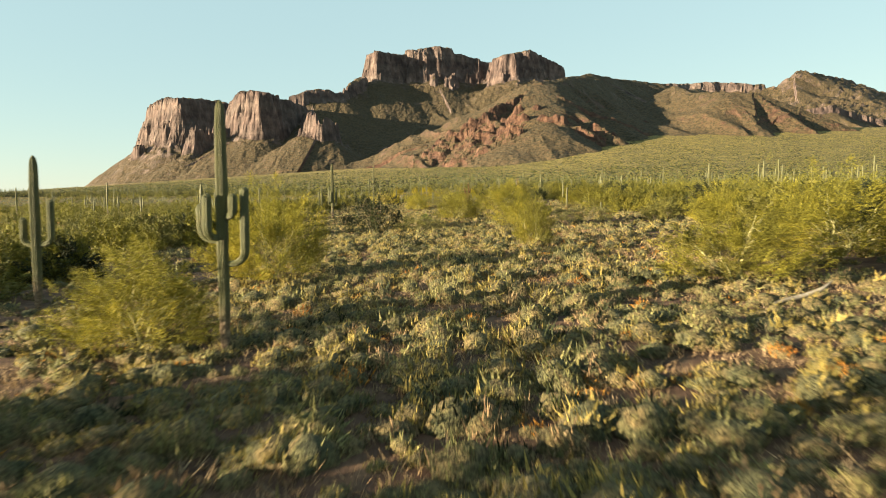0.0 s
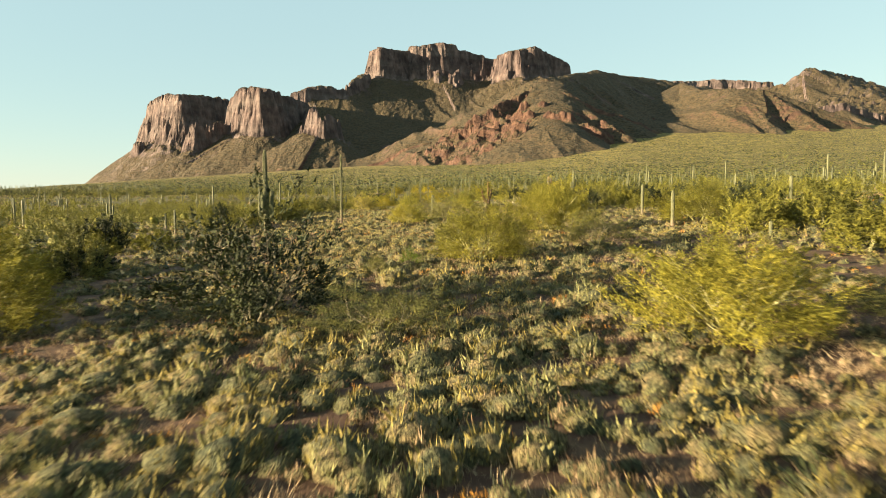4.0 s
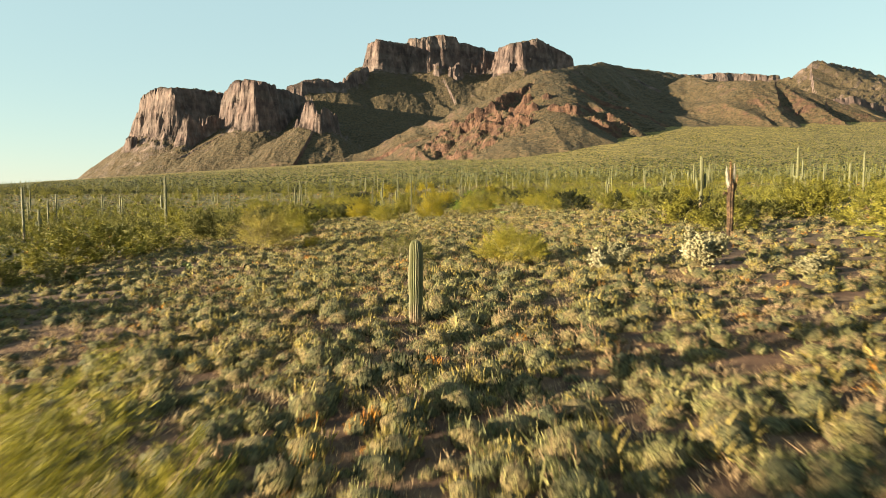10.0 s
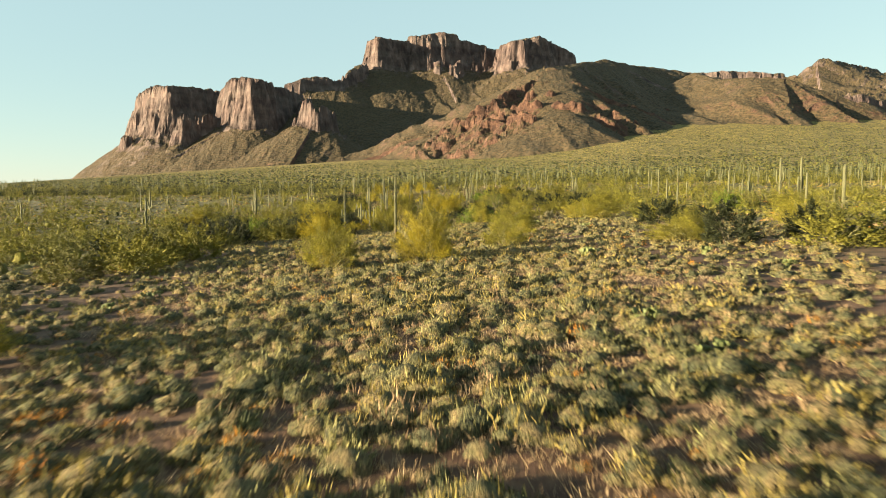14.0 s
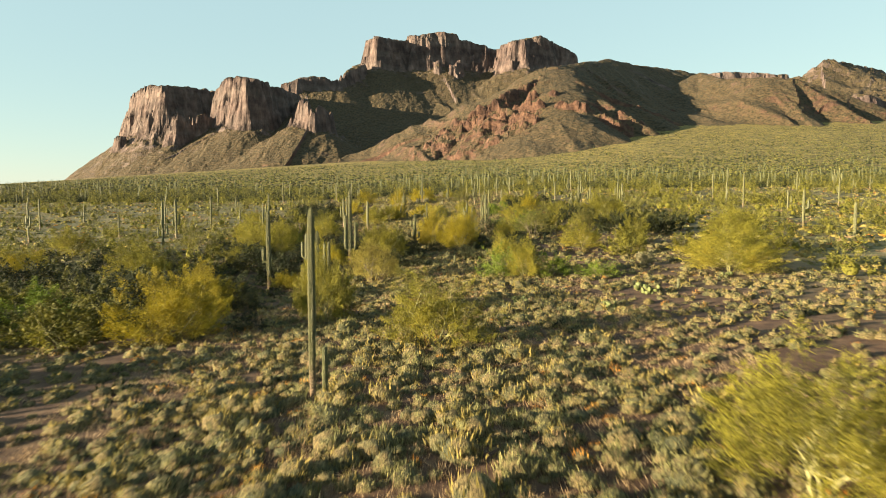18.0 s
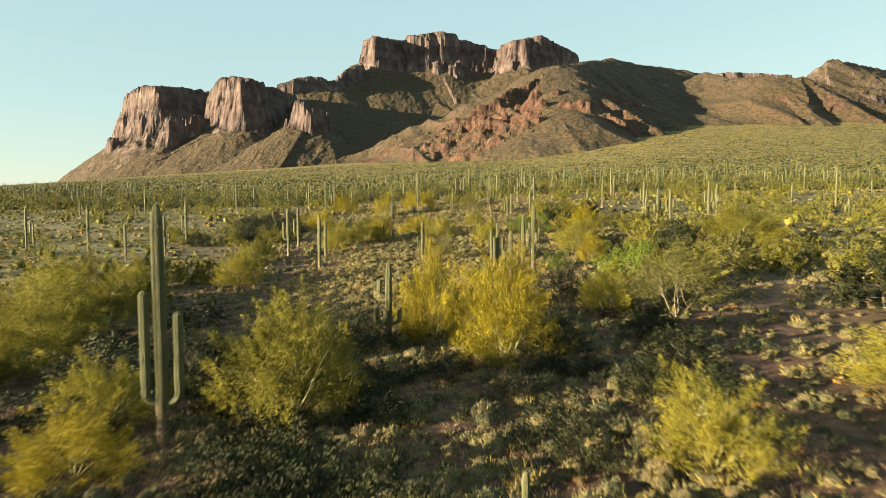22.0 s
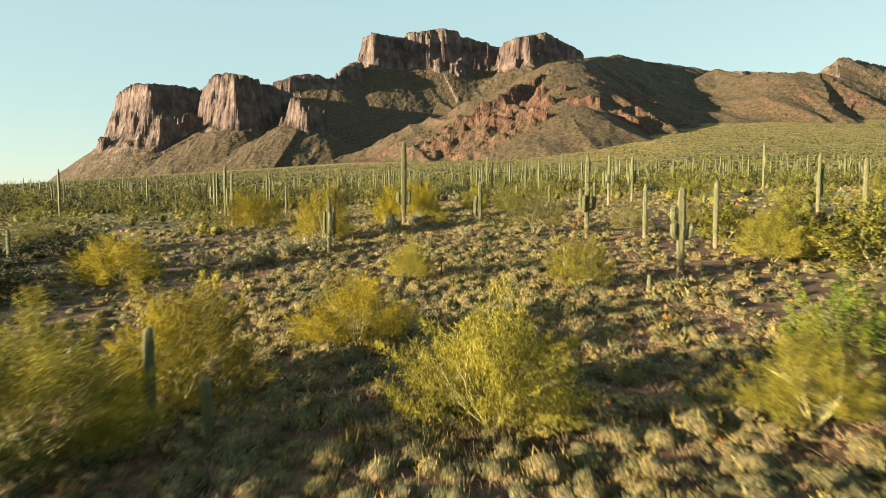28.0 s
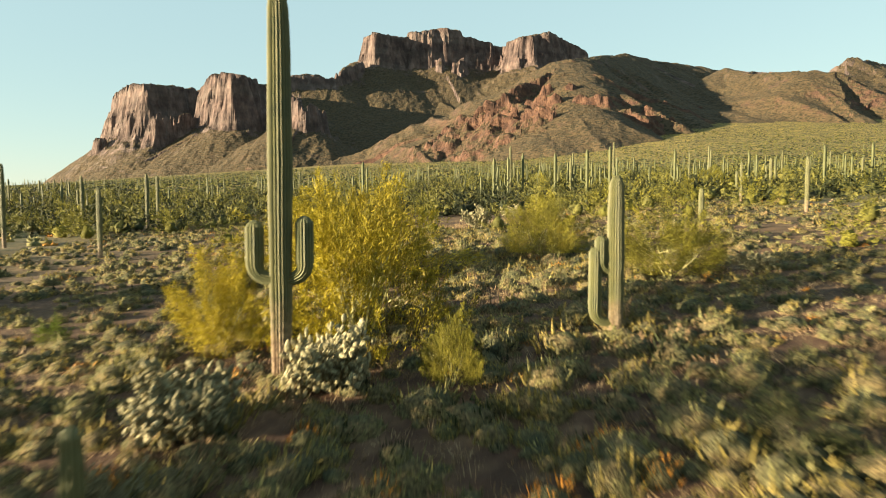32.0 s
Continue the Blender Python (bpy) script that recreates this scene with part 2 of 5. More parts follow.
rock = ramp(nt, streak.outputs["Fac"], [(0.32, (0.031, 0.020, 0.019)), (0.48, (0.079, 0.053, 0.049)), (0.60, (0.128, 0.090, 0.079)), (0.72, (0.198, 0.152, 0.140))])
blocks = noise_tex(nt, 0.06, 6.0, rough=0.7)
varnish = noise_tex(nt, 0.02, 6.0, rough=0.66)
rock = mix(nt, 1.0, rock, ramp(nt, varnish, [(0.38, (0.42, 0.42, 0.45)), (0.5, (0.9, 0.9, 0.9)), (0.64, (1.3, 1.25, 1.2))]), "MULTIPLY")
rock = mix(nt, 0.3, rock, ramp(nt, layer.outputs["Fac"], [(0.38, (0.061, 0.045, 0.039)), (0.55, (0.123, 0.096, 0.079)), (0.68, (0.178, 0.149, 0.127))]))
tcy = nt.nodes.new("ShaderNodeSeparateXYZ")
nt.links.new(tc.outputs["Object"], tcy.inputs[0])
nearer = nt.nodes.new("ShaderNodeMapRange")
nearer.inputs["From Min"].default_value, nearer.inputs["From Max"].default_value = 2150, 2450
nearer.inputs["To Min"].default_value, nearer.inputs["To Max"].default_value = 0.9, 0.0
nt.links.new(tcy.outputs["Y"], nearer.inputs["Value"])
rock = mix(nt, nearer.outputs[0], rock, ramp(nt, blocks, [(0.34, (0.026, 0.013, 0.009)), (0.5, (0.07, 0.034, 0.021)), (0.66, (0.125, 0.066, 0.04))]))
scrub_n = noise_tex(nt, 0.11, 5.0, rough=0.7)
scrub = mix(nt, 0.75, ramp(nt, scrub_n, [(0.38, (0.016, 0.015, 0.006)), (0.50, (0.042, 0.031, 0.014)), (0.62, (0.068, 0.045, 0.024))]), dotted(nt, 0.13, (0.012, 0.012, 0.005), (0.058, 0.039, 0.019)))
steep = nt.nodes.new("ShaderNodeMath")
steep.operation = "MULTIPLY_ADD"
steep.inputs[1].default_value = 0.35
nt.links.new(scrub_n, steep.inputs[0])
nt.links.new(sep.outputs["Z"], steep.inputs[2])
isflat = nt.nodes.new("ShaderNodeMapRange")
outcrop = nt.nodes.new("ShaderNodeMapRange")
outcrop.inputs["From Min"].default_value, outcrop.inputs["From Max"].default_value = 0.55, 0.63
outcrop.inputs["To Max"].default_value = -0.13
nt.links.new(noise_tex(nt, 0.016, 5.0, rough=0.68), outcrop.inputs["Value"])
steep2 = nt.nodes.new("ShaderNodeMath")
nt.links.new(steep.outputs[0], steep2.inputs[0])
nt.links.new(outcrop.outputs[0], steep2.inputs[1])
isflat.inputs["From Min"].default_value, isflat.inputs["From Max"].default_value = 0.79, 0.95
nt.links.new(steep2.outputs[0], isflat.inputs["Value"])
nt.links.new(mix(nt, isflat.outputs[0], rock, scrub), b.inputs["Base Color"])
blocky = noise_tex(nt, 0.035, 7.0, rough=0.68)
relief = nt.nodes.new("ShaderNodeMath")
relief.operation = "MULTIPLY_ADD"
relief.inputs[1].default_value = 0.7
nt.links.new(streak.outputs["Fac"], relief.inputs[0])
nt.links.new(blocky, relief.inputs[2])
bump(nt, b, relief.outputs[0], 1.0, 12.0)

# cactus skin: green pleats with pale spines on the crests, corky brown towards an old foot
def cactus_material(name, green, dark, corky=0.0):
    m, nt, b = material(name, 0.6)
    at = nt.nodes.new("ShaderNodeAttribute")
    at.attribute_name = "crest"
    skin = ramp(nt, noise_tex(nt, 2.2, 4.0), [(0.35, dark), (0.65, green)])
    fine = noise_tex(nt, 38.0, 2.0)
    spine = mix(nt, fine, (0.18, 0.16, 0.085), (0.32, 0.28, 0.17))
    fac = nt.nodes.new("ShaderNodeMath")
    fac.operation = "POWER"
    fac.inputs[1].default_value = 2.2
    nt.links.new(at.outputs["Fac"], fac.inputs[0])
    fac2 = nt.nodes.new("ShaderNodeMath")
    fac2.operation = "MULTIPLY"
    fac2.inputs[1].default_value = 0.34
    nt.links.new(fac.outputs[0], fac2.inputs[0])
    col = mix(nt, fac2.outputs[0], skin, spine)
    if corky:
        tcc = nt.nodes.new("ShaderNodeTexCoord")
        sp = nt.nodes.new("ShaderNodeSeparateXYZ")
        nt.links.new(tcc.outputs["Generated"], sp.inputs[0])
        wob = nt.nodes.new("ShaderNodeMath")
        wob.operation = "MULTIPLY_ADD"
        wob.inputs[1].default_value = 0.3
        nt.links.new(noise_tex(nt, 1.7, 3.0), wob.inputs[0])
        nt.links.new(sp.outputs["Z"], wob.inputs[2])
        mr = nt.nodes.new("ShaderNodeMapRange")
        mr.inputs["From Min"].default_value, mr.inputs["From Max"].default_value = corky + 0.02, corky + 0.22
        nt.links.new(wob.outputs[0], mr.inputs["Value"])
        cork = ramp(nt, noise_tex(nt, 9.0, 4.0), [(0.35, (0.085, 0.055, 0.035)), (0.65, (0.26, 0.185, 0.115))])
        col = mix(nt, mr.outputs[0], cork, col)
    nt.links.new(col, b.inputs["Base Color"])
    bump(nt, b, fine, 0.35, 0.02)
    return m


SAGUARO = cactus_material("saguaro_skin", (0.078, 0.076, 0.026), (0.043, 0.048, 0.018), 0.18)
SAGUARO_ARM = cactus_material("saguaro_arm_skin", (0.078, 0.078, 0.027), (0.045, 0.052, 0.020))
PAD = cactus_material("prickly_pear_skin", (0.115, 0.125, 0.038), (0.072, 0.086, 0.029))
DEADWOOD, nt, b = material("dead_cactus_wood", 0.9)
nt.links.new(ramp(nt, noise_tex(nt, 5.0, 5.0), [(0.34, (0.010, 0.007, 0.004)), (0.5, (0.040, 0.023, 0.013)), (0.68, (0.119, 0.073, 0.037))]), b.inputs["Base Color"])
bump(nt, b, noise_tex(nt, 22.0, 3.0), 0.8, 0.04)
DEADTAN, nt, b = material("dry_cactus_husk", 0.9)
nt.links.new(ramp(nt, noise_tex(nt, 7.0, 5.0), [(0.34, (0.030, 0.015, 0.006)), (0.5, (0.090, 0.050, 0.018)), (0.68, (0.165, 0.114, 0.057))]), b.inputs["Base Color"])
bump(nt, b, noise_tex(nt, 24.0, 3.0), 0.8, 0.04)
BARK, nt, b = material("grey_brown_bark", 0.9)
nt.links.new(ramp(nt, noise_tex(nt, 6.0, 4.0), [(0.35, (0.08, 0.065, 0.04)), (0.65, (0.22, 0.185, 0.12))]), b.inputs["Base Color"])
GREENBARK, nt, b = material("yellow_green_bark", 0.8)
nt.links.new(ramp(nt, noise_tex(nt, 4.0, 4.0), [(0.35, (0.15, 0.14, 0.05)), (0.65, (0.34, 0.31, 0.14))]), b.inputs["Base Color"])
PALEWOOD, nt, b = material("bleached_wood", 0.85)
nt.links.new(ramp(nt, noise_tex(nt, 8.0, 4.0), [(0.35, (0.108, 0.090, 0.068)), (0.65, (0.234, 0.207, 0.167))]), b.inputs["Base Color"])
DARKSTEM, nt, b = material("cholla_bark", 0.95)
nt.links.new(ramp(nt, noise_tex(nt, 9.0, 3.0), [(0.35, (0.025, 0.02, 0.014)), (0.65, (0.09, 0.065, 0.042))]), b.inputs["Base Color"])

LEAF_PALO = leaf_material("palo_verde_leaf", [(0.1, (0.080, 0.076, 0.010)), (0.5, (0.209, 0.185, 0.022)), (0.9, (0.318, 0.264, 0.035))], 0.5, 0.28)
# palo verde colour dimmed for further trees, whose coarse crowns shade themselves less
LEAF_PALO_DIM = leaf_material("dimmed_palo_verde_leaf", [(0.1, (0.056, 0.056, 0.008)), (0.5, (0.148, 0.136, 0.018)), (0.9, (0.224, 0.195, 0.029))], 0.5, 0.21)
LEAF_GOLD = leaf_material("golden_palo_verde_leaf", [(0.1, (0.130, 0.106, 0.009)), (0.5, (0.274, 0.219, 0.013)), (0.9, (0.384, 0.308, 0.023))], 0.5, 0.20)
LEAF_OLIVE = leaf_material("mesquite_leaf", [(0.1, (0.061, 0.060, 0.014)), (0.5, (0.126, 0.119, 0.027)), (0.9, (0.209, 0.183, 0.044))], 0.5, 0.19)
LEAF_DARK = leaf_material("creosote_leaf", [(0.1, (0.009, 0.011, 0.003)), (0.5, (0.021, 0.026, 0.006)), (0.9, (0.045, 0.049, 0.011))], 0.8, 0.11)
LEAF_GREEN = leaf_material("fresh_green_leaf", [(0.1, (0.054, 0.083, 0.007)), (0.5, (0.113, 0.149, 0.012)), (0.9, (0.178, 0.202, 0.024))], 0.5, 0.17)
LEAF_GREY = leaf_material("bursage_leaf", [(0.1, (0.061, 0.062, 0.025)), (0.45, (0.127, 0.123, 0.048)), (0.75, (0.222, 0.199, 0.077)), (1.0, (0.301, 0.260, 0.097))], 1.1, 0.26)
TWIG, nt, b = material("dark_shrub_twig", 0.95)
bush_tone = ramp(nt, noise_tex(nt, 1.3, 3.0), [(0.33, (0.053, 0.056, 0.028)), (0.46, (0.098, 0.088, 0.039)), (0.56, (0.149, 0.109, 0.050)), (0.68, (0.106, 0.098, 0.036))])
nt.links.new(mix(nt, 1.0, bush_tone, ramp(nt, noise_tex(nt, 16.0, 4.0), [(0.36, (0.35, 0.35, 0.35)), (0.64, (1.5, 1.5, 1.5))]), "MULTIPLY"), b.inputs["Base Color"])
bump(nt, b, noise_tex(nt, 24.0, 4.0), 1.0, 0.12)
LEAF_YELLOW = leaf_material("brittlebush_leaf", [(0.1, (0.071, 0.058, 0.015)), (0.5, (0.192, 0.150, 0.040)), (0.9, (0.302, 0.230, 0.068))], 1.1, 0.26)
STRAW = leaf_material("dry_grass_blade", [(0.1, (0.201, 0.124, 0.064)), (0.5, (0.314, 0.218, 0.121)), (0.9, (0.401, 0.308, 0.188))], 0.5, 0.26)
LEAF_BROWN = leaf_material("browning_leaf", [(0.1, (0.114, 0.090, 0.020)), (0.5, (0.246, 0.201, 0.040)), (0.9, (0.352, 0.297, 0.070))], 0.5, 0.22)
LEAF_DRY = leaf_material("dry_brown_leaf", [(0.1, (0.099, 0.059, 0.032)), (0.5, (0.225, 0.149, 0.077)), (0.9, (0.360, 0.261, 0.144))], 1.3, 0.20)
RUST = leaf_material("rust_buckwheat_leaf", [(0.1, (0.177, 0.069, 0.012)), (0.5, (0.338, 0.146, 0.019)), (0.9, (0.443, 0.226, 0.040))], 0.8, 0.11)
CHOLLA = leaf_material("cholla_spine_skin", [(0.1, (0.153, 0.138, 0.073)), (0.5, (0.258, 0.230, 0.127)), (0.9, (0.369, 0.324, 0.201))], 1.5, 0.15)

# ---- ground ----
def ground_sheet():
    s = np.linspace(-1, 1, 211)
    xs = np.sinh(s * 5.92)
    xs = xs / np.abs(xs).max() * 4800
    ys = np.concatenate([np.linspace(-900, -40, 14), np.arange(-30, 480, 1.5), 480 + np.cumsum(np.geomspace(1.6, 95, 150))])
    ys = ys[ys < 4750]
    gx, gy = np.meshgrid(xs, ys)
    gz = soil_z(gx, gy) + np.clip((gy - 300) / 900, 0, 1) * 1.2 * fbm(gx / 60, gy / 60, 11)
    n, m = gx.shape
    idx = np.arange(n * m).reshape(n, m)
    fa = np.stack([idx[:-1, :-1], idx[:-1, 1:], idx[1:, 1:], idx[1:, :-1]], -1).reshape(-1, 4)
    ob = put("ground", (np.stack([gx, gy, gz], -1).reshape(-1, 3), fa), SOIL, smooth=True)
    return tagged(ob, "red-brown gritty desert soil sloping up to the mountain", "ground", kind="structure")


ground_sheet()


# ---- mountain ----
# Each ridge: crest points (x, y, z), half width of its top, height of its cliff, slope of the talus below.
RIDGES = (
    (((-1345, 3290, 467), (-1270, 3205, 482), (-1190, 3115, 480), (-1112, 3030, 469), (-1060, 3130, 478), (-960, 3330, 490), (-860, 3430, 490)), 16, 205, 0.85),
    (((-1322, 3070, 252), (-1275, 3020, 262)), 10, 70, 0.85),
    (((-912, 2600, 292), (-885, 2575, 298), (-860, 2610, 300), (-800, 2760, 330)), 10, 105, 0.60),
    (((-800, 2800, 423), (-745, 2725, 447), (-690, 2655, 439), (-635, 2590, 420), (-612, 2670, 422), (-580, 2780, 419), (-545, 2900, 410)), 18, 175, 0.58),
    (((-446, 2500, 338), (-415, 2455, 330), (-390, 2450, 318), (-352, 2560, 306)), 9, 85, 0.55),
    (((-545, 2900, 405), (-450, 2540, 305)), 8, 40, 0.55),
    (((-620, 2960, 462), (-539, 3010, 497), (-404, 3060, 515), (-350, 3200, 575), (-310, 3420, 650)), 12, 50, 0.60),
    (((-296, 3470, 756), (-268, 3410, 757), (-200, 3470, 757), (-130, 3520, 753)), 24, 150, 0.62),
    (((-92, 3515, 784), (2, 3545, 806), (64, 3575, 804)), 32, 170, 0.62),
    (((90, 3575, 778), (164, 3600, 778), (255, 3620, 750), (330, 3600, 740)), 30, 150, 0.62),
    (((14, 3450, 655), (10, 3420, 620)), 8, 95, 0.75),
    (((100, 3450, 668), (98, 3410, 630)), 10, 105, 0.75),
    (((345, 3520, 740), (370, 3440, 746), (410, 3430, 752), (473, 3470, 772), (531, 3500, 757)), 26, 140, 0.62),
    (((550, 3510, 752), (612, 3530, 730), (664, 3550, 706)), 22, 110, 0.62),
    (((353, 2250, 402), (270, 2120, 345), (157, 2000, 284), (59, 1950, 216), (-20, 1890, 165)), 8, 16, 0.58),
    (((353, 2250, 398), (340, 2100, 335), (320, 1950, 268), (310, 1820, 208)), 50, 3, 0.46),
    (((190, 1830, 226), (230, 1790, 218), (275, 1800, 222), (330, 1780, 210)), 8, 20, 0.60),
    (((250, 2010, 300), (300, 1980, 300), (345, 1990, 290)), 8, 18, 0.60),
    (((375, 1830, 216), (410, 1785, 200), (450, 1800, 188)), 8, 20, 0.60),
    (((120, 1900, 224), (160, 1880, 222)), 6, 18, 0.60),
    (((55, 1938, 224), (108, 1916, 216)), 7, 16, 0.60),
    (((288, 1885, 254), (352, 1850, 246)), 7, 16, 0.60),
    (((205, 1932, 266), (262, 1902, 262)), 8, 18, 0.60),
    (((448, 1872, 228), (486, 1836, 206)), 7, 16, 0.60),
    (((328, 1770, 195), (384, 1742, 184)), 7, 14, 0.60),
    (((128, 1852, 207), (180, 1822, 198)), 7, 14, 0.60),
    (((353, 2250, 402), (400, 2060, 304), (445, 1900, 232), (490, 1790, 178)), 10, 6, 0.52),
    (((353, 2250, 402), (460, 2420, 444), (610, 2680, 510), (740, 2800, 514), (905, 2880, 514), (1030, 2920, 502)), 14, 2, 0.56),
    (((460, 2420, 444), (500, 2270, 372), (520, 2130, 300)), 8, 2, 0.58),
    (((935, 2640, 455), (915, 2400, 392), (966, 2210, 366), (1030, 2190, 360), (1142, 2110, 298), (1255, 2010, 222), (1425, 1900, 135)), 10, 2, 0.55),
    (((966, 2210, 366), (945, 2050, 280), (930, 1920, 212), (915, 1780, 160)), 8, 2, 0.48),
    (((1030, 2190, 360), (1060, 2040, 275), (1085, 1920, 205)), 7, 2, 0.50),
    (((1826, 3900, 650), (1955, 3880, 674), (2051, 3870, 738), (2105, 3900, 776)), 10, 10, 0.58),
    (((2105, 3900, 790), (2126, 3900, 789)), 6, 14, 0.8),
    (((2180, 3930, 768), (2451, 4020, 738), (2721, 4080, 730), (3050, 4150, 700)), 14, 14, 0.5),
    (((1500, 3150, 420), (1633, 3010, 416), (1758, 3000, 439), (1834, 3020, 417), (1990, 3040, 385), (2200, 3040, 330)), 10, 30, 0.42),
    (((935, 2640, 450), (1100, 2900, 480), (1350, 3500, 590)), 20, 2, 0.40),
    (((1350, 4200, 735), (1601, 4250, 745), (1762, 4250, 757), (2013, 4200, 735)), 40, 60, 0.40),
    (((245, 3570, 640), (700, 3300, 560), (836, 2500, 380)), 10, 10, 0.45),
)


def mountain_z(x, y):
    warp1, warp2 = fbm(x / 130, y / 130, 21, 4), fbm(x / 34, y / 34, 31, 3)
    warp3 = fbm(x / 13, y / 13, 37, 2)
    gully = np.abs(fbm(x / 36, y / 120, 41, 3))
    ravine = np.abs(fbm((x + 0.25 * y) / 120, y / 460, 43, 2))
    crag = 8 * fbm(x / 42, y / 42, 53, 3) + 5 * fbm(x / 15, y / 15, 51, 3)
    best = np.full(x.shape, -200.0)
    for crest, width, cliff, slope in RIDGES:
        crest = np.array(crest, float)
        near = np.full(x.shape, 1e9)
        top = np.zeros(x.shape)
        for a, c in zip(crest[:-1], crest[1:]):
            dx, dy = c[0] - a[0], c[1] - a[1]
            s = np.clip(((x - a[0]) * dx + (y - a[1]) * dy) / (dx * dx + dy * dy), 0, 1)
            d = np.hypot(x - a[0] - s * dx, y - a[1] - s * dy)
            h = a[2] + s * (c[2] - a[2])
            better = d - h * 0.25 < near - top * 0.25
            near, top = np.where(better, d, near), np.where(better, h, top)
        rough = min(1.0, 0.55 + cliff / 200)
        fall = 0.55 * np.clip(-1010 - x - 0.15 * (3000 - y), 0, None) if crest[0][0] > -720 else 0.0
        run = max(cliff * 0.30, 8.0)
        calm = 1 - 0.7 * np.clip((near - width - run) / 70, 0, 1)
        d = np.clip(near + rough * calm * (20 * warp1 + 24 * warp2 + 9 * warp3), 0, None)
        cap = 5 * np.clip(d / width, 0, 1) ** 2
        ledge = np.clip((d - width) / run, 0, 1)
        ledge = 0.55 * np.clip(ledge * 2.2, 0, 1) + 0.45 * np.clip((ledge - 0.5) * 2.4, 0, 1)
        low = np.clip(d - width - run, 0, None)
        z = top - fall - cap - cliff * ledge - slope * low * (1 - 0.16 * np.clip(low / 900, 0, 1)) - 7 * gully * np.clip(low / 80, 0, 1) - (12 if cliff >= 50 else 42) * ravine * np.clip(low / 160, 0, 1)
        z = z + 2.5 * warp2 * np.clip(low / 60, 0, 1) + crag * min(1.0, 0.25 + cliff / 60) * (1 - 0.8 * np.clip(low / 50, 0, 1))
        if 10 < cliff <= 20:  # broken outcrops, half buried in the slope
            z = z + 16 * fbm(x / 26, y / 26, 57, 4) - 9
        best = np.maximum(best, z)
    return best


def mountain():
    az = np.radians(np.linspace(-33, 37, 640))
    ra = np.concatenate([np.arange(1250, 1500, 16), np.arange(1500, 2150, 9), np.arange(2150, 2420, 14), np.arange(2420, 2620, 6), np.arange(2620, 2950, 15), np.arange(2950, 3480, 7), np.arange(3480, 4570, 25)])
    ga, gr = np.meshgrid(az, ra)
    gx, gy = gr * np.sin(ga), 200 + gr * np.cos(ga)
    gz = np.maximum(mountain_z(gx, gy), ground_z(gx, gy) - 30)
    n, m = gx.shape
    idx = np.arange(n * m).reshape(n, m)
    fa = np.stack([idx[:-1, :-1], idx[:-1, 1:], idx[1:, 1:], idx[1:, :-1]], -1).reshape(-1, 4)
    keep = (gz - ground_z(gx, gy) > -29).ravel()
    fa = fa[keep[fa].any(1)]
    used = np.unique(fa)
    place = np.full(n * m, -1)
    place[used] = np.arange(len(used))
    co = np.stack([gx, gy, gz], -1).reshape(-1, 3)[used]
    ob = put("mountain", (co, place[fa]), ROCK)
    return tagged(ob, "rugged red-brown desert mountain with cliffed mesas and scrubby slopes", "mountain", kind="structure")


mountain()


# ---- cactus ----
def crested(me, count):
    """Marks the crests of the pleats, where the spines are."""
    at = me.attributes.new("crest", "FLOAT", "POINT")
    at.data.foreach_set("value", (np.arange(len(me.vertices)) % 2 == 0).astype(np.float32))


def pleated(path, radii, ribs):
    return tube(path, radii, ribs=ribs, depth=0.13)


def column(height, radius, ribs, r, lean=0.02, rings=14):
    """A tapered saguaro stem with a domed top."""
    s = np.concatenate([np.linspace(0, 0.94, rings), [0.965, 0.985, 0.996, 1.0]])
    wob = np.cumsum(r.normal(0, lean, (len(s), 2)), axis=0) * radius
    path = np.stack([wob[:, 0], wob[:, 1], s * height], -1)
    prof = np.interp(s, (0, 0.12, 0.55, 0.86, 0.94, 0.965, 0.985, 0.996, 1), (0.72, 0.85, 1.0, 0.93, 0.82, 0.7, 0.5, 0.26, 0.03))
    prof = prof * (1 + r.normal(0, 0.018, len(s)))
    return pleated(path, prof * radius, ribs)


def arm(z, out, rise, radius, angle, ribs, drop=0.0):
    """An arm that leaves the stem, bends and grows upright."""
    s = np.linspace(0, 1, 6) * np.pi / 2
    bend = np.stack([np.sin(s) * out, -drop * np.sin(s * 2) + (1 - np.cos(s)) * out * 0.55], -1)
    up = np.linspace(0.12, 1, 7)[:, None] * [0, rise] + bend[-1]
    tip = up[-1] + np.array([[0, radius * 0.4], [0, radius * 0.65], [0, radius * 0.75]])
    line = np.concatenate([bend, up, tip])
    rad = np.concatenate([np.linspace(0.62, 0.95, 6), np.full(7, 1.0), [0.72, 0.42, 0.04]]) * radius
    path = np.stack([line[:, 0] * np.cos(angle), line[:, 0] * np.sin(angle), z + line[:, 1]], -1)
    return pleated(path, rad, ribs)


def saguaro(height, arms, radius=None, ribs=13, seed=0, rings=14, label=""):
    """arms: rows of (height fraction of its foot, reach, rise, angle in degrees)."""
    r = np.random.default_rng(seed)
    radius = radius or (0.115 + 0.0125 * height)
    top = new("saguaro")
    skin = (SAGUARO, SAGUARO_ARM)
    stem = put("trunk", column(height, radius, ribs, r, rings=rings), skin[0], top, smooth=False)
    crested(stem.data, ribs * 2)
    for foot, reach, rise, ang in arms:
        limb = put("arm", arm(foot * height, reach + 0.7 * radius, rise, radius * 0.74, math.radians(ang), max(6, ribs - 3), 0.12 * reach), skin[1], top)
        crested(limb.data, 0)
    return tagged(top, label, "cactus", "saguaros of the desert")


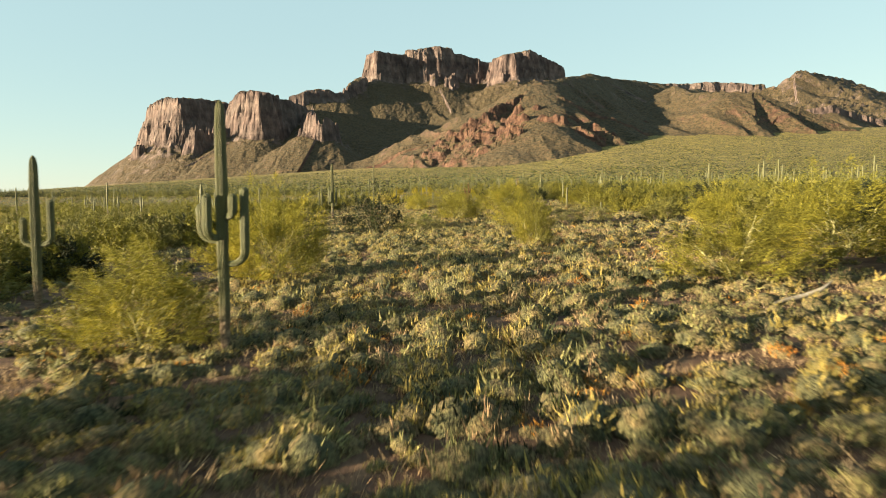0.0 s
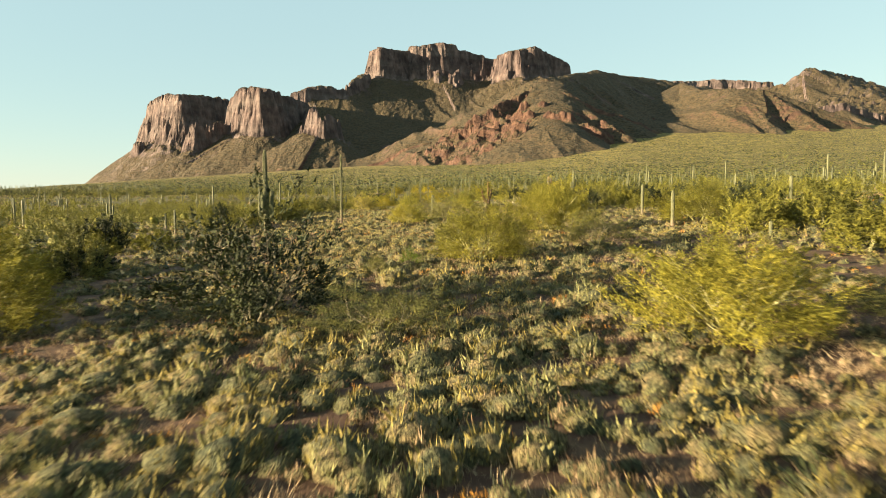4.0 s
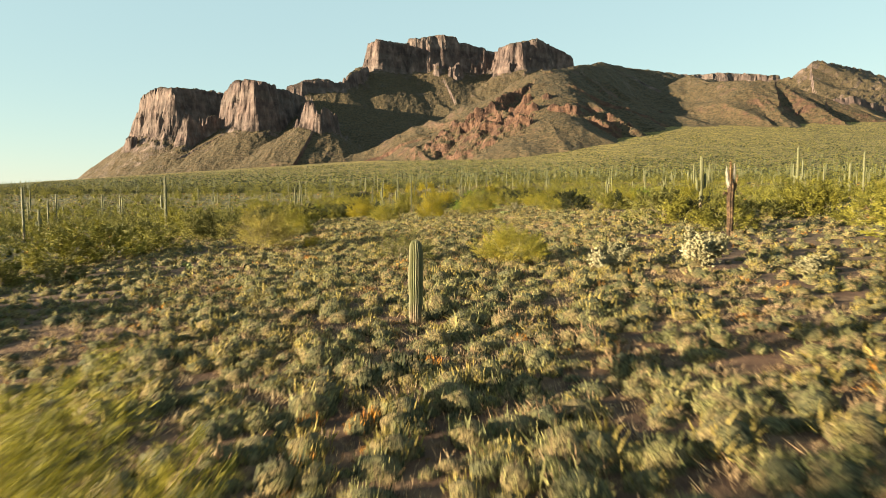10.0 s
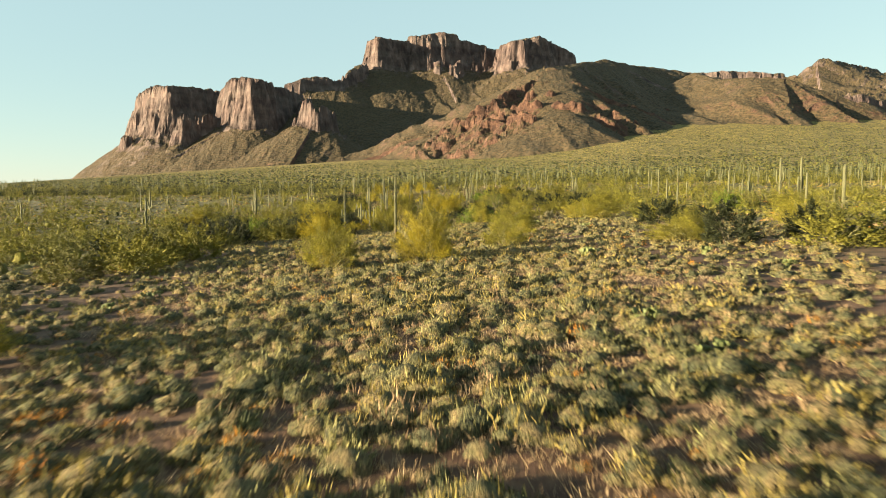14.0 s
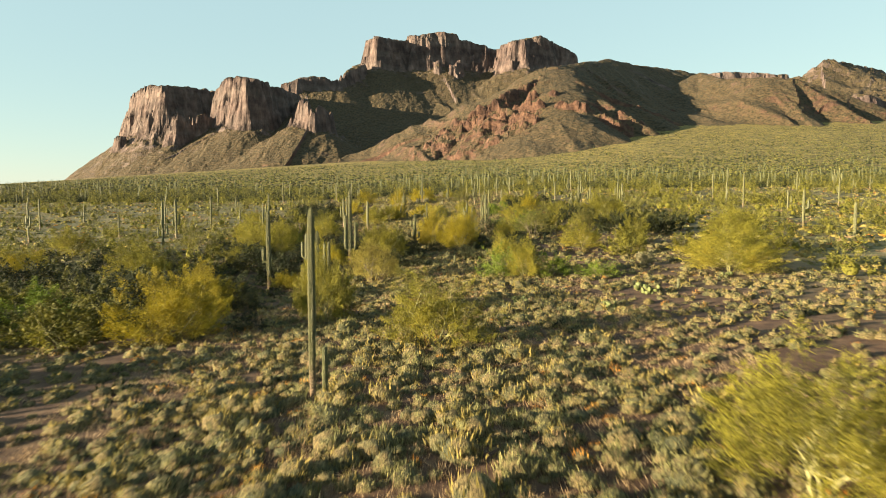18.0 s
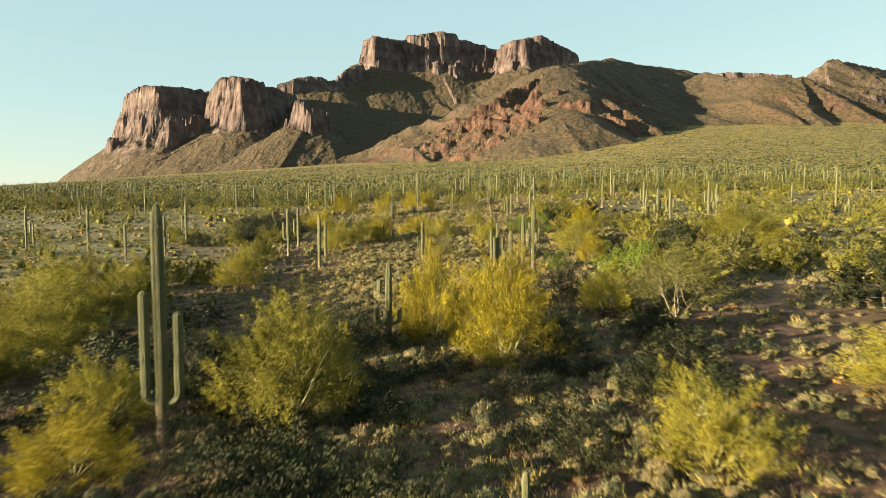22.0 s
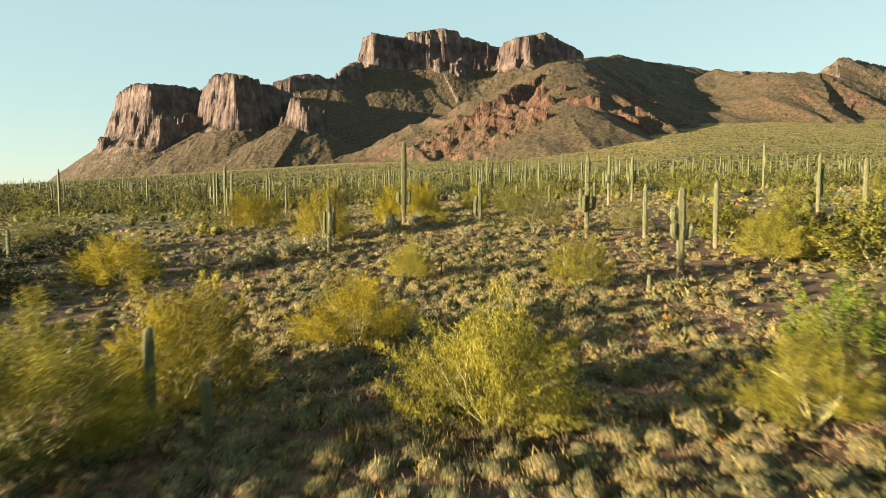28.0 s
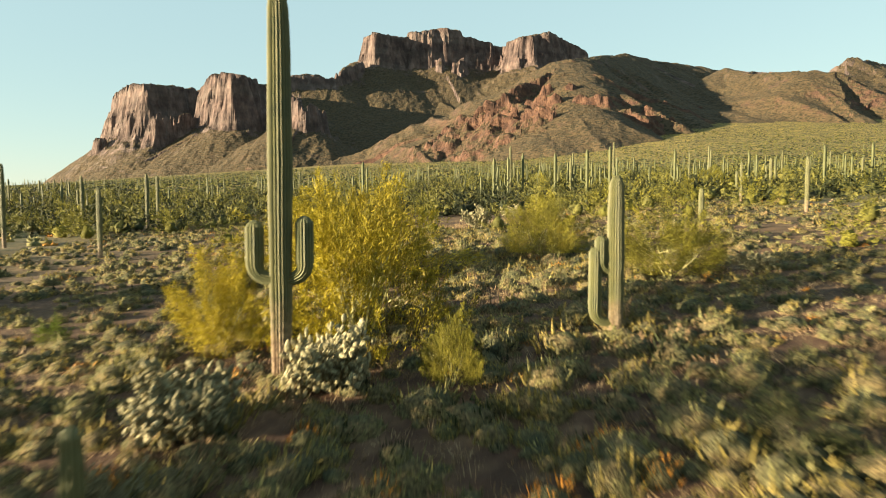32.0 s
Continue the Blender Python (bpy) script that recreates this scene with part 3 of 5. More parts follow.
ARM_SETS = {
    0: ((),),
    1: (((0.42, 0.55, 1.5, 185),), ((0.50, 0.5, 1.0, 10),), ((0.36, 0.6, 1.9, 160),)),
    2: (((0.42, 0.6, 1.7, 175), (0.46, 0.55, 1.1, -10)), ((0.38, 0.5, 0.9, 190), (0.42, 0.5, 1.3, 20)), ((0.5, 0.6, 0.8, 150), (0.36, 0.6, 2.0, -20))),
    3: (((0.36, 0.65, 1.6, 170), (0.42, 0.6, 1.2, -5), (0.46, 0.5, 0.6, 250)), ((0.30, 0.6, 1.0, 190), (0.34, 0.6, 1.1, 5), (0.40, 0.5, 0.6, 80), (0.5, 0.45, 0.7, 280)),
        ((0.2, 0.6, 1.7, 180), (0.26, 0.6, 1.9, 15), (0.4, 0.5, 0.8, 100))),
}
SAG_WORDS = {
    0: "tall single-stemmed green saguaro with pale spiny pleats",
    1: "green saguaro with one upturned arm standing in scrub",
    2: "tall green saguaro with two upturned arms, brown foot",
    3: "stout many-armed green saguaro standing among desert shrubs",
}
SAGUAROS_A = (
    (-5.2, 16.6, 6.4, 3),  (-16.3, 27.8, 6.3, 2),  (1.5, 80.0, 1.0, 0),  (20.4, 81.4, 1.1, 0),  (-28.8, 85.0, 6.2, 3),  (18.5, 92.7, 2.9, 0),
    (33.1, 103.5, 3.5, 0),  (-15.6, 106.6, 8.6, 2),  (21.0, 108.5, 3.2, 0),  (-29.6, 120.5, 3.1, 0),  (-10.4, 121.0, 8.4, 2),  (-20.9, 128.8, 5.4, 2),
    (-41.2, 129.3, 5.0, 2),  (-34.9, 131.1, 2.1, 0),  (0.2, 132.9, 2.72, 0),  (-38.0, 151.1, 2.0, 0),  (29.7, 185.4, 6.1, 2),  (-1.4, 201.0, 0.7, 0),
    (-37.6, 208.8, 8.1, 1),  (-46.5, 214.8, 4.0, 0),  (-24.1, 229.1, 1.9, 0),  (-3.75, 240.1, 6.9, 0),
)
SAGUAROS_B = (
    (50.3, 244.7, 6.2, 0),  (17.7, 263.4, 0.9, 0),  (-14.6, 278.1, 7.3, 2),  (-9.6, 281.1, 4.0, 1),  (-10.7, 281.3, 5.1, 1),  (-12.8, 286.8, 4.5, 2),
    (-52.4, 287.9, 7.3, 3),  (2.7, 288.3, 1.1, 0),  (45.7, 288.6, 4.7, 0),  (-9.2, 294.1, 8.6, 2),  (15.0, 305.4, 1.1, 0),  (-2.1, 305.8, 4.6, 3),
    (-16.7, 312.8, 3.2, 2),  (82.5, 314.4, 9.7, 3),  (78.1, 314.9, 9.7, 2),  (-40.4, 318.6, 7.6, 3),  (6.6, 327.1, 4.2, 3),  (9.2, 331.9, 6.1, 2),
    (6.0, 332.2, 4.7, 3),  (8.7, 335.1, 5.0, 1),  (-15.2, 337.7, 1.0, 0),  (-46.0, 338.7, 7.9, 2),
)
SAGUAROS_C = (
    (-12.1, 343.6, 5.8, 0),  (-1.0, 344.0, 4.6, 3),  (-61.7, 350.4, 4.7, 0),  (96.5, 350.6, 4.6, 0),  (32.4, 360.2, 2.5, 0),  (-13.4, 355.8, 4.8, 0),
    (-18.6, 358.4, 6.3, 1),  (-41.4, 362.6, 5.0, 0),  (-37.2, 365.4, 5.7, 3),  (-19.1, 367.4, 6.0, 1),  (-50.0, 369.8, 7.3, 0),  (33.0, 370.2, 5.9, 2),
    (31.7, 371.5, 4.5, 3),  (-5.9, 371.7, 1.8, 0),  (-7.3, 371.7, 3.1, 0),  (-10.1, 374.0, 1.9, 1),  (37.3, 377.3, 5.4, 2),  (45.4, 379.1, 5.9, 3),
    (-39.4, 379.7, 7.5, 1),  (44.8, 380.8, 6.3, 2),  (10.1, 387.6, 1.0, 0),  (13.3, 392.3, 4.9, 3),
)
SAGUAROS_D = (
    (39.4, 397.6, 6.1, 2),  (18.4, 400.0, 4.7, 0),  (15.5, 405.9, 4.3, 0),  (11.6, 408.1, 6.6, 1),  (-31.5, 405.0, 3.5, 0),
    (-8.2, 406.0, 4.7, 2),  (34.7, 410.0, 5.3, 0),  (32.1, 412.2, 4.3, 1),  (24.6, 417.7, 2.1, 0),  (-4.2, 417.8, 2.1, 0),  
    (-3.5, 425.2, 8.75, 2),  (4.5, 427.2, 4.1, 1),  (20.4, 436.0, 6.2, 3),  (42.4, 430.3, 5.4, 2),  (-23.7, 433.9, 6.5, 1),
    (-27.3, 443.0, 7.5, 0),  (25.5, 444.0, 6.0, 2),  (15.8, 450.7, 2.6, 0),  (11.6, 453.9, 2.8, 0),
)
SAGUAROS_E = (
    (-22.0, 454.5, 4.6, 0),  (26.8, 459.3, 4.1, 0),  (-35.2, 463.1, 6.7, 1),  (-35.8, 466.4, 7.0, 0),  (30.8, 479.0, 4.1, 1),  (37.6, 486.8, 4.6, 2),
    (-32.9, 487.4, 6.3, 0),  (-33.3, 491.3, 6.1, 0),  (-45.6, 497.7, 6.6, 1),  (13.6, 537.6, 9.2, 0),  (35.7, 548.3, 9.4, 2),
)
SAGUAROS = SAGUAROS_A + SAGUAROS_B + SAGUAROS_C + SAGUAROS_D + SAGUAROS_E
PALO_VERDES_A = (
    (-7.7, 17.6, 2.7, 3.9),  (10.2, 22.2, 2.7, 4.2),  (16.0, 26.2, 3.1, 5.6),  (-7.4, 30.7, 3.8, 4.9),  (5.9, 39.4, 2.6, 2.1),  (20.7, 48.0, 2.4, 4.2),
    (7.9, 58.0, 2.6, 5.0),  (-14.6, 63.9, 4.0, 4.7),  (2.9, 77.0, 3.1, 4.7),  (21.2, 94.4, 3.1, 6.1),  (9.9, 95.0, 3.7, 5.9),  (-2.5, 116.4, 2.8, 4.2),
    (14.0, 122.6, 3.4, 5.9),  (15.6, 126.0, 3.3, 4.5),  (4.7, 146.0, 1.8, 3.3),  (-13.6, 182.4, 2.3, 3.3),  (36.7, 206.6, 3.7, 5.3),
    (-6.1, 207.1, 2.5, 3.5),  (18.9, 211.6, 1.8, 4.3),  (6.4, 215.6, 2.1, 3.3),  (-7.6, 217.9, 2.3, 3.3),
)
PALO_VERDES_B = (
    (31.3, 219.1, 2.9, 4.2),  (-42.9, 228.9, 3.3, 7),  (8.6, 229.8, 2.8, 4.2),  (0.6, 248.0, 3.2, 4.4),  (-6.4, 258.7, 4.2, 3.9),  (25.0, 271.6, 3.4, 6.8),
    (8.4, 275.5, 3.1, 3.1),  (29.6, 281.6, 4.3, 7),  (-28.6, 283.9, 4.1, 6.4),  (8.2, 289.6, 2.7, 3.0),    (17.7, 294.2, 3.0, 4.7),
    (-5.2, 296.1, 3.9, 5.5),  (-12.2, 296.4, 2.6, 3.6),  (-23.3, 300.1, 2.0, 3.9),  (-6.9, 303.3, 3.4, 3.2),  (39.7, 304.9, 2.8, 5.1),  (10.7, 311.4, 2.7, 3.4),
    (-51.6, 314.2, 4.2, 5.6),  (-30.8, 331.4, 3.7, 4.9),  (30.7, 337.7, 4.7, 6.7),  (15.9, 343.9, 3.4, 5.0),
)
PALO_VERDES_C = (
    (-20.1, 344.2, 2.4, 3.2),  (6.9, 356.0, 3.3, 3.3),  (-12.9, 359.7, 3.2, 2.8),  (8.5, 370.4, 2.2, 2.6),  (1.2, 371.7, 2.8, 4.2),  
    (-42.2, 383.2, 2.9, 6.5),  (7.2, 390.0, 2.6, 3.2),  (19.4, 394.2, 3.1, 3.9),  (-1.7, 395.5, 2.0, 2.4),  (0.3, 423.9, 1.4, 1.3),  (8.4, 434.5, 2.5, 3.4),
     (4.9, 441.7, 3.0, 3.4),  (37.2, 502.1, 3.4, 7),
)
# palo verdes left of the path, most added out of view to shade the ground
SHADE_PALO_VERDES = (
    (-8.5, 4.0, 3.2, 4.6),  (-12.0, 8.5, 3.4, 5.0),  (-9.8, 371.2, 3.2, 4.8),  (-13.2, 367.4, 3.4, 5.0),  (-17.7, 333.0, 3.0, 4.2),  (-21.5, 309.0, 3.8, 5.2),
    (-25.0, 313.5, 3.6, 5.6),  (-22.4, 317.8, 3.2, 4.6),  (-27.5, 320.0, 3.9, 5.8),  (-19.6, 304.6, 3.3, 4.4),  (-24.2, 326.0, 3.4, 4.8),
)
PALO_VERDES = PALO_VERDES_A + PALO_VERDES_B + PALO_VERDES_C + SHADE_PALO_VERDES
GOLDEN_PALO_VERDES = (
    (-3.2, 381.0, 2.5, 4.0),  (-11.2, 292.0, 2.0, 3.4),
    (-7.9, 375.5, 3.4, 4.2),
    (-8.7, 164.6, 0.8, 1.6),  (0.2, 207.0, 3.1, 3.8),  (-14.6, 255.1, 3.7, 5.7),  (-17.0, 267.0, 3.5, 4.7),
    (-12.5, 278.5, 1.4, 3.6),  (-46.8, 293.3, 3.0, 7),  (3.7, 302.4, 3.7, 4.3),  (0.2, 307.4, 4.7, 3.9),  (4.3, 312.9, 3.9, 4.8),
    (15.7, 336.9, 2.3, 2.7),  (21.1, 365.6, 3.8, 4.0),  (-21.5, 400.7, 3.0, 4.9),  (-10.4, 416.7, 4.8, 4.5),  (-5.6, 427.6, 2.6, 2.2),  (-2.0, 427.9, 4.0, 4.2),
    (-21.2, 434.0, 4.0, 5.9),  (-4.0, 439.6, 3.5, 7),
)
BROWN_MESQUITES = ((-5.1, 279.1, 3.4, 4.6), (-0.1, 220.5, 2.8, 3.2), (-12.3, 163.4, 3.0, 4.2))
MESQUITES = (
    (13.0, 57.3, 2.0, 4.5),  (-1.0, 61.0, 1.4, 3.8),  (-2.4, 75.3, 1.0, 1.3),  (10.0, 81.3, 2.2, 4.5),  (1.6, 110.3, 3.5, 3.7),  (-0.9, 149.0, 1.8, 3.1),
    (-29.2, 231.4, 2.6, 5.7),  (14.0, 309.0, 4.2, 5.5),  (-34.2, 315.4, 3.9, 6.4),  (0.9, 344.5, 3.2, 4.0),
    (14.9, 408.0, 2.7, 2.7),  (8.0, 411.2, 4.2, 4.6),  (-35.0, 414.9, 3.5, 4.5),
)
CREOSOTES = (
    (-2.2, 299.5, 1.3, 3.0),  (0.6, 300.4, 1.2, 2.6),  (-6.6, 299.3, 1.7, 3.0),  (-11.0, 301.5, 2.0, 3.6),  (-8.4, 306.0, 2.2, 3.2),  (3.5, 297.0, 1.0, 2.0),
    (-1.3, 44.0, 0.8, 1.4),  (-5.5, 64.0, 4.2, 5.3),  (-2.5, 305.0, 1.4, 1.9),  (-4.5, 310.8, 1.6, 2.7),  (9.0, 316.9, 2.7, 3.6),  (-2.3, 334.1, 0.7, 1.5),
    (10.3, 341.9, 1.5, 3.0),  (5.2, 420.0, 0.8, 1.5),
)
GREEN_SHRUBS = (
    (-0.7, 77.3, 1.0, 1.1),  (-25.5, 259.9, 3.1, 5.2),  (14.7, 273.8, 1.3, 3.4),  (10.9, 275.5, 2.0, 3.4),  (6.6, 276.9, 2.7, 3.8),  (53.0, 284.1, 3.4, 5.4),
    (14.9, 320.8, 3.2, 4.9),  (4.3, 328.1, 1.1, 1.9),  (11.3, 332.0, 1.8, 2.3),  (14.7, 370.4, 2.9, 4.4),  (13.2, 377.2, 2.2, 3.2),  (-11.3, 430.0, 0.8, 1.0),
)
CHOLLAS = (
    (15.5, 137.6, 1.0),  (12.7, 141.4, 1.8),  (8.7, 142.2, 1.3),  (14.2, 224.8, 1.1),  (20.3, 279.5, 1.6),  (-27.0, 402.0, 1.2),
    (-14.1, 402.7, 1.6),  (-12.5, 403.9, 1.7),  (-17.9, 406.1, 1.5),  (-11.2, 407.0, 1.9),  (-14.1, 409.0, 1.5),  (-9.5, 409.7, 1.8),
    (6.2, 412.5, 0.7),  (2.3, 412.8, 1.1),  (-4.7, 419.8, 0.8),  (-2.1, 424.2, 1.8),  (-4.4, 421.9, 1.7),  (-10.1, 422.9, 1.4),
    (11.6, 434.6, 1.1),  (2.9, 458.1, 2),  (6.8, 472.9, 1.3),
)
PRICKLY_PEARS = (
    (-11.2, 101.0, 0.8),  (-18.8, 149.5, 0.6),  (-14.6, 153.7, 0.7),  (-0.5, 160.5, 0.5),  (17.9, 164.7, 0.7),  (7.5, 179.4, 0.5),
    (8.1, 179.6, 0.5),  (7.6, 184.0, 0.7),  (-14.5, 193.8, 0.6),  (17.8, 194.9, 0.6),  (-13.8, 197.5, 0.6),  (16.8, 201.9, 0.8),
    (10.1, 204.1, 0.9),  (-13.8, 213.2, 0.5),  (7.3, 226.9, 0.7),  (-13.7, 236.7, 0.6),  (17.3, 237.6, 0.7),  (11.5, 257.0, 0.7),
    (6.1, 261.3, 0.7),  (15.3, 262.6, 1.0),  (23.6, 269.8, 0.7),  (-4.0, 354.8, 0.9),  (-16.1, 359.7, 1.0),  (0.1, 398.2, 0.6),
    (3.1, 402.9, 0.8),  (11.7, 408.9, 0.6),  (18.2, 418.1, 0.6),
)

# saguaros seen close: place, then each arm's foot, reach, rise and bearing
HEROES = {
    (-5.2, 16.6): ((0.46, 0.42, 0.55, 180), (0.47, 0.28, 0.8, 215), (0.37, 0.45, 1.5, -5), (0.55, 0.25, 0.3, -30)),
    (-16.3, 27.8): ((0.42, 0.36, 0.75, 180), (0.42, 0.5, 1.4, 0)),
    (-15.6, 106.6): ((0.25, 0.42, 2.4, 180), (0.25, 0.42, 2.2, 0), (0.3, 0.3, 1.4, 240)),
    (-10.4, 121.0): ((0.36, 0.7, 2.5, 180), (0.38, 0.42, -0.7, 5)),
    (-20.9, 128.8): ((0.25, 0.34, 2.4, 180), (0.4, 0.3, 0.8, 20)),
    (-3.75, 240.1): ((0.02, 0.34, 1.5, 5),),
    (-14.6, 278.1): ((0.36, 0.32, 0.9, 180),),
    (-10.7, 281.3): ((0.35, 0.5, 1.1, 180), (0.42, 0.45, 0.25, 0)),
    (-9.6, 281.1): ((0.03, 0.26, 3.4, 180),),
    (-9.2, 294.1): ((0.2, 0.34, 3.5, 190), (0.2, 0.48, 2.7, 0), (0.22, 0.5, 0.4, 150)),
    (-2.1, 305.8): ((0.3, 0.5, 0.45, 180), (0.3, 0.3, 0.5, 250), (0.3, 0.42, 0.5, 0), (0.62, 0.36, 0.5, 180)),
    (-1.0, 344.0): ((0.45, 0.4, 0.5, 175), (0.46, 0.36, 0.4, 0), (0.42, 0.26, 0.35, 270)),
    (6.0, 332.2): ((0.12, 0.45, 3.0, 180), (0.10, 0.28, 2.6, 215), (0.03, 0.3, 2.9, -10)),
    (8.7, 335.1): ((0.5, 0.5, 1.4, 0),),
    (9.2, 331.9): ((0.35, 0.36, 1.4, 180), (0.33, 0.36, 1.6, 0), (0.45, 0.3, 0.5, 300)),
    (6.6, 327.1): ((0.08, 0.42, 1.9, 185), (0.08, 0.5, 1.8, -5)),
    (13.3, 392.3): ((0.6, 0.3, 0.5, 180), (0.42, 0.3, 0.5, 190), (0.42, 0.36, 0.45, 0)),
    (-8.2, 406.0): ((0.38, 0.20, 1.5, 180), (0.36, 0.24, 1.9, 0), (0.40, 0.2, 1.3, 290)),
    (-3.5, 425.2): ((0.265, 0.36, 0.85, 180), (0.265, 0.36, 0.95, 0)),
    (4.5, 427.2): ((0.42, 0.22, 0.55, 180), (0.10, 0.36, 1.5, 180)),
    (11.6, 408.1): ((0.36, 0.36, 1.3, 180), (0.36, 0.42, 1.7, 0), (0.34, 0.3, 0.9, 230)),
}
HEROES[0.2, 132.9] = ()
SLIM = {(-3.5, 425.2): 0.275, (4.5, 427.2): 0.22, (13.3, 392.3): 0.23, (-3.75, 240.1): 0.135, (0.2, 132.9): 0.235, (-10.4, 121.0): 0.15, (-5.2, 16.6): 0.15}
protos = {}
for n, (x, y, h, arms) in enumerate(SAGUAROS):
    sets = ARM_SETS[arms]
    kind = (arms, n % len(sets), 1 if h < 2.9 else 4 if h < 4.9 else 6 if h < 7 else 8)
    z = float(soil_z(x, y)) - 0.05
    size = {1: 1.6, 4: 4.2, 6: 5.8, 8: 8.3}[kind[2]]
    words = "short unbranched young saguaro column in low scrub" if kind[2] == 1 and not arms else SAG_WORDS[arms]
    m = pose(x, y, z, 0, 0, (n * 67) % 360 if not arms else (n % 3 - 1) * 14) @ Matrix.Diagonal((*((h / size) ** 0.5,) * 2, h / size, 1))
    if (x, y) in HEROES:
        count = len(HEROES[x, y])
        hero = saguaro(h, HEROES[x, y], SLIM.get((x, y)), ribs=21, seed=n, rings=18, label=SAG_WORDS[min(count, 3)])
        hero.matrix_basis = pose(x, y, z, 0, 0, 0)
    elif kind in protos:
        clone(protos[kind], m)
    else:
        sc = {1: 0.5, 4: 0.75, 6: 0.9, 8: 1.1}[kind[2]]
        rows = [(f, o * sc * 0.78, q * sc, a) for f, o, q, a in sets[kind[1]]]
        protos[kind] = saguaro(size, rows, seed=n, label=words)
        protos[kind].matrix_basis = m


# ---- trees and shrubs ----
def woody(r, height, spread, stems=5, depth=2):
    """Stems that fork from one foot: their tubes, and the ends where foliage hangs."""
    limbs, ends = [], []

    def grow(p, way, length, rad, level, fork=None):
        n = 5 if level < 2 else 3
        mine = len(limbs)
        pts = [p]
        for _ in range(n):
            way = way + r.normal(0, 0.16, 3) + np.array([0, 0, 0.05])
            way /= np.linalg.norm(way)
            pts.append(pts[-1] + way * length / n)
        limbs.append((tube(pts, np.linspace(rad, rad * 0.45, n + 1), 5), level, fork))
        ends.extend((pts[k], way, level) for k in range(2 if level else 3, n + 1))
        if level < depth:
            for k in range(3):
                at = pts[1 + k if level else 2 + k]
                side = way + r.normal(0, 0.75, 3)
                side[2] = abs(side[2]) * 0.7 + 0.12
                grow(at, side / np.linalg.norm(side), length * r.uniform(0.5, 0.72), rad * 0.5, level + 1, (mine, 1 + k if level else 2 + k))

    for k in range(stems):
        a = 2 * np.pi * k / stems + r.uniform(-0.4, 0.4)
        way = np.array([np.cos(a) * spread / height, np.sin(a) * spread / height, 1.0])
        grow(np.array([0.06 * np.cos(a), 0.06 * np.sin(a), -0.05]), way / np.linalg.norm(way), height * r.uniform(0.5, 0.62), 0.013 * height * r.uniform(0.7, 1.1), 0)
    return limbs, ends


def wood(limbs, first, last, levels=9):
    """The limbs from first to last as one branching mesh, each joined to its parent at the fork."""
    start, cos, fas, n = {}, [], [], 0
    for k in range(first, last):
        (co, fa), level, fork = limbs[k]
        if level > levels:
            continue
        start[k] = n
        cos.append(co)
        fas.append(fa + n)
        if fork and fork[0] in start:
            at = start[fork[0]] + 5 * fork[1]
            fas.append(np.array([[at, at + 1, n + 1, n]]))
        n += len(co)
    return np.concatenate(cos), np.concatenate(fas)


def plumes(r, count, leaf, width, tufts=60, upward=0.75, loose=1.0):
    """A feathery crown, two units in radius and three high: upright sprays of fine twigs set over an uneven dome."""
    d = r.normal(size=(tufts, 3))
    d[:, 2] = np.abs(d[:, 2]) * 1.1 - 0.08
    d /= np.linalg.norm(d, axis=1)[:, None]
    lobes = 1 + 0.22 * np.sin(2 * np.arctan2(d[:, 1], d[:, 0]) + r.uniform(0, 6)) + 0.14 * np.sin(5 * np.arctan2(d[:, 1], d[:, 0]) + r.uniform(0, 6))
    root = d * (r.uniform(0.42, 0.85, tufts) ** 0.8 * lobes)[:, None] * [1.75, 1.75, 2.4] + [0, 0, 0.12]
    axis = d * [1.0, 1.0, 0.5] + r.normal(0, 0.22, (tufts, 3)) + [0, 0, upward]
    axis /= np.linalg.norm(axis, axis=1)[:, None]
    long = r.uniform(0.45, 1.0, tufts)
    pick = r.integers(0, tufts, count)
    along = r.uniform(-0.25, 1, count) ** 1.0 * long[pick]
    fat = 0.19 * loose * long[pick] * (1.15 - np.clip(along / long[pick], 0, 1))
    base = root[pick] + axis[pick] * along[:, None] + r.normal(0, 1, (count, 3)) * fat[:, None]
    way = axis[pick] * 0.8 + r.normal(0, 0.5, (count, 3))
    way /= np.linalg.norm(way, axis=1)[:, None]
    base[:, 2] = np.maximum(base[:, 2], 0.05)
    return blades(base, way, leaf * r.uniform(0.6, 1.5, count), width * r.uniform(0.7, 1.3, count), r)


def heart(r, wide, tall, sides=8):
    """The close inner mass of a crown: a lumpy dome of triangles."""
    a = np.arange(sides) * 2 * np.pi / sides
    rows = [np.stack([np.cos(a + k) * wide * f, np.sin(a + k) * wide * f, np.full(sides, tall * h)], -1) * r.uniform(0.72, 1.25, (sides, 1)) for k, (f, h) in enumerate(((0.62, 0.10), (1.0, 0.34), (0.86, 0.68), (0.4, 0.92)))]
    co = np.concatenate(rows + [[[0, 0, tall]]])
    k, k2 = np.arange(sides), (np.arange(sides) + 1) % sides
    fa = [np.concatenate([np.stack([n + k, n + k2, n + k + sides], -1), np.stack([n + k2, n + k2 + sides, n + k + sides], -1)]) for n in (0, sides, 2 * sides)]
    return co, np.concatenate(fa + [np.stack([3 * sides + k, 3 * sides + k2, np.full(sides, 4 * sides)], -1)])


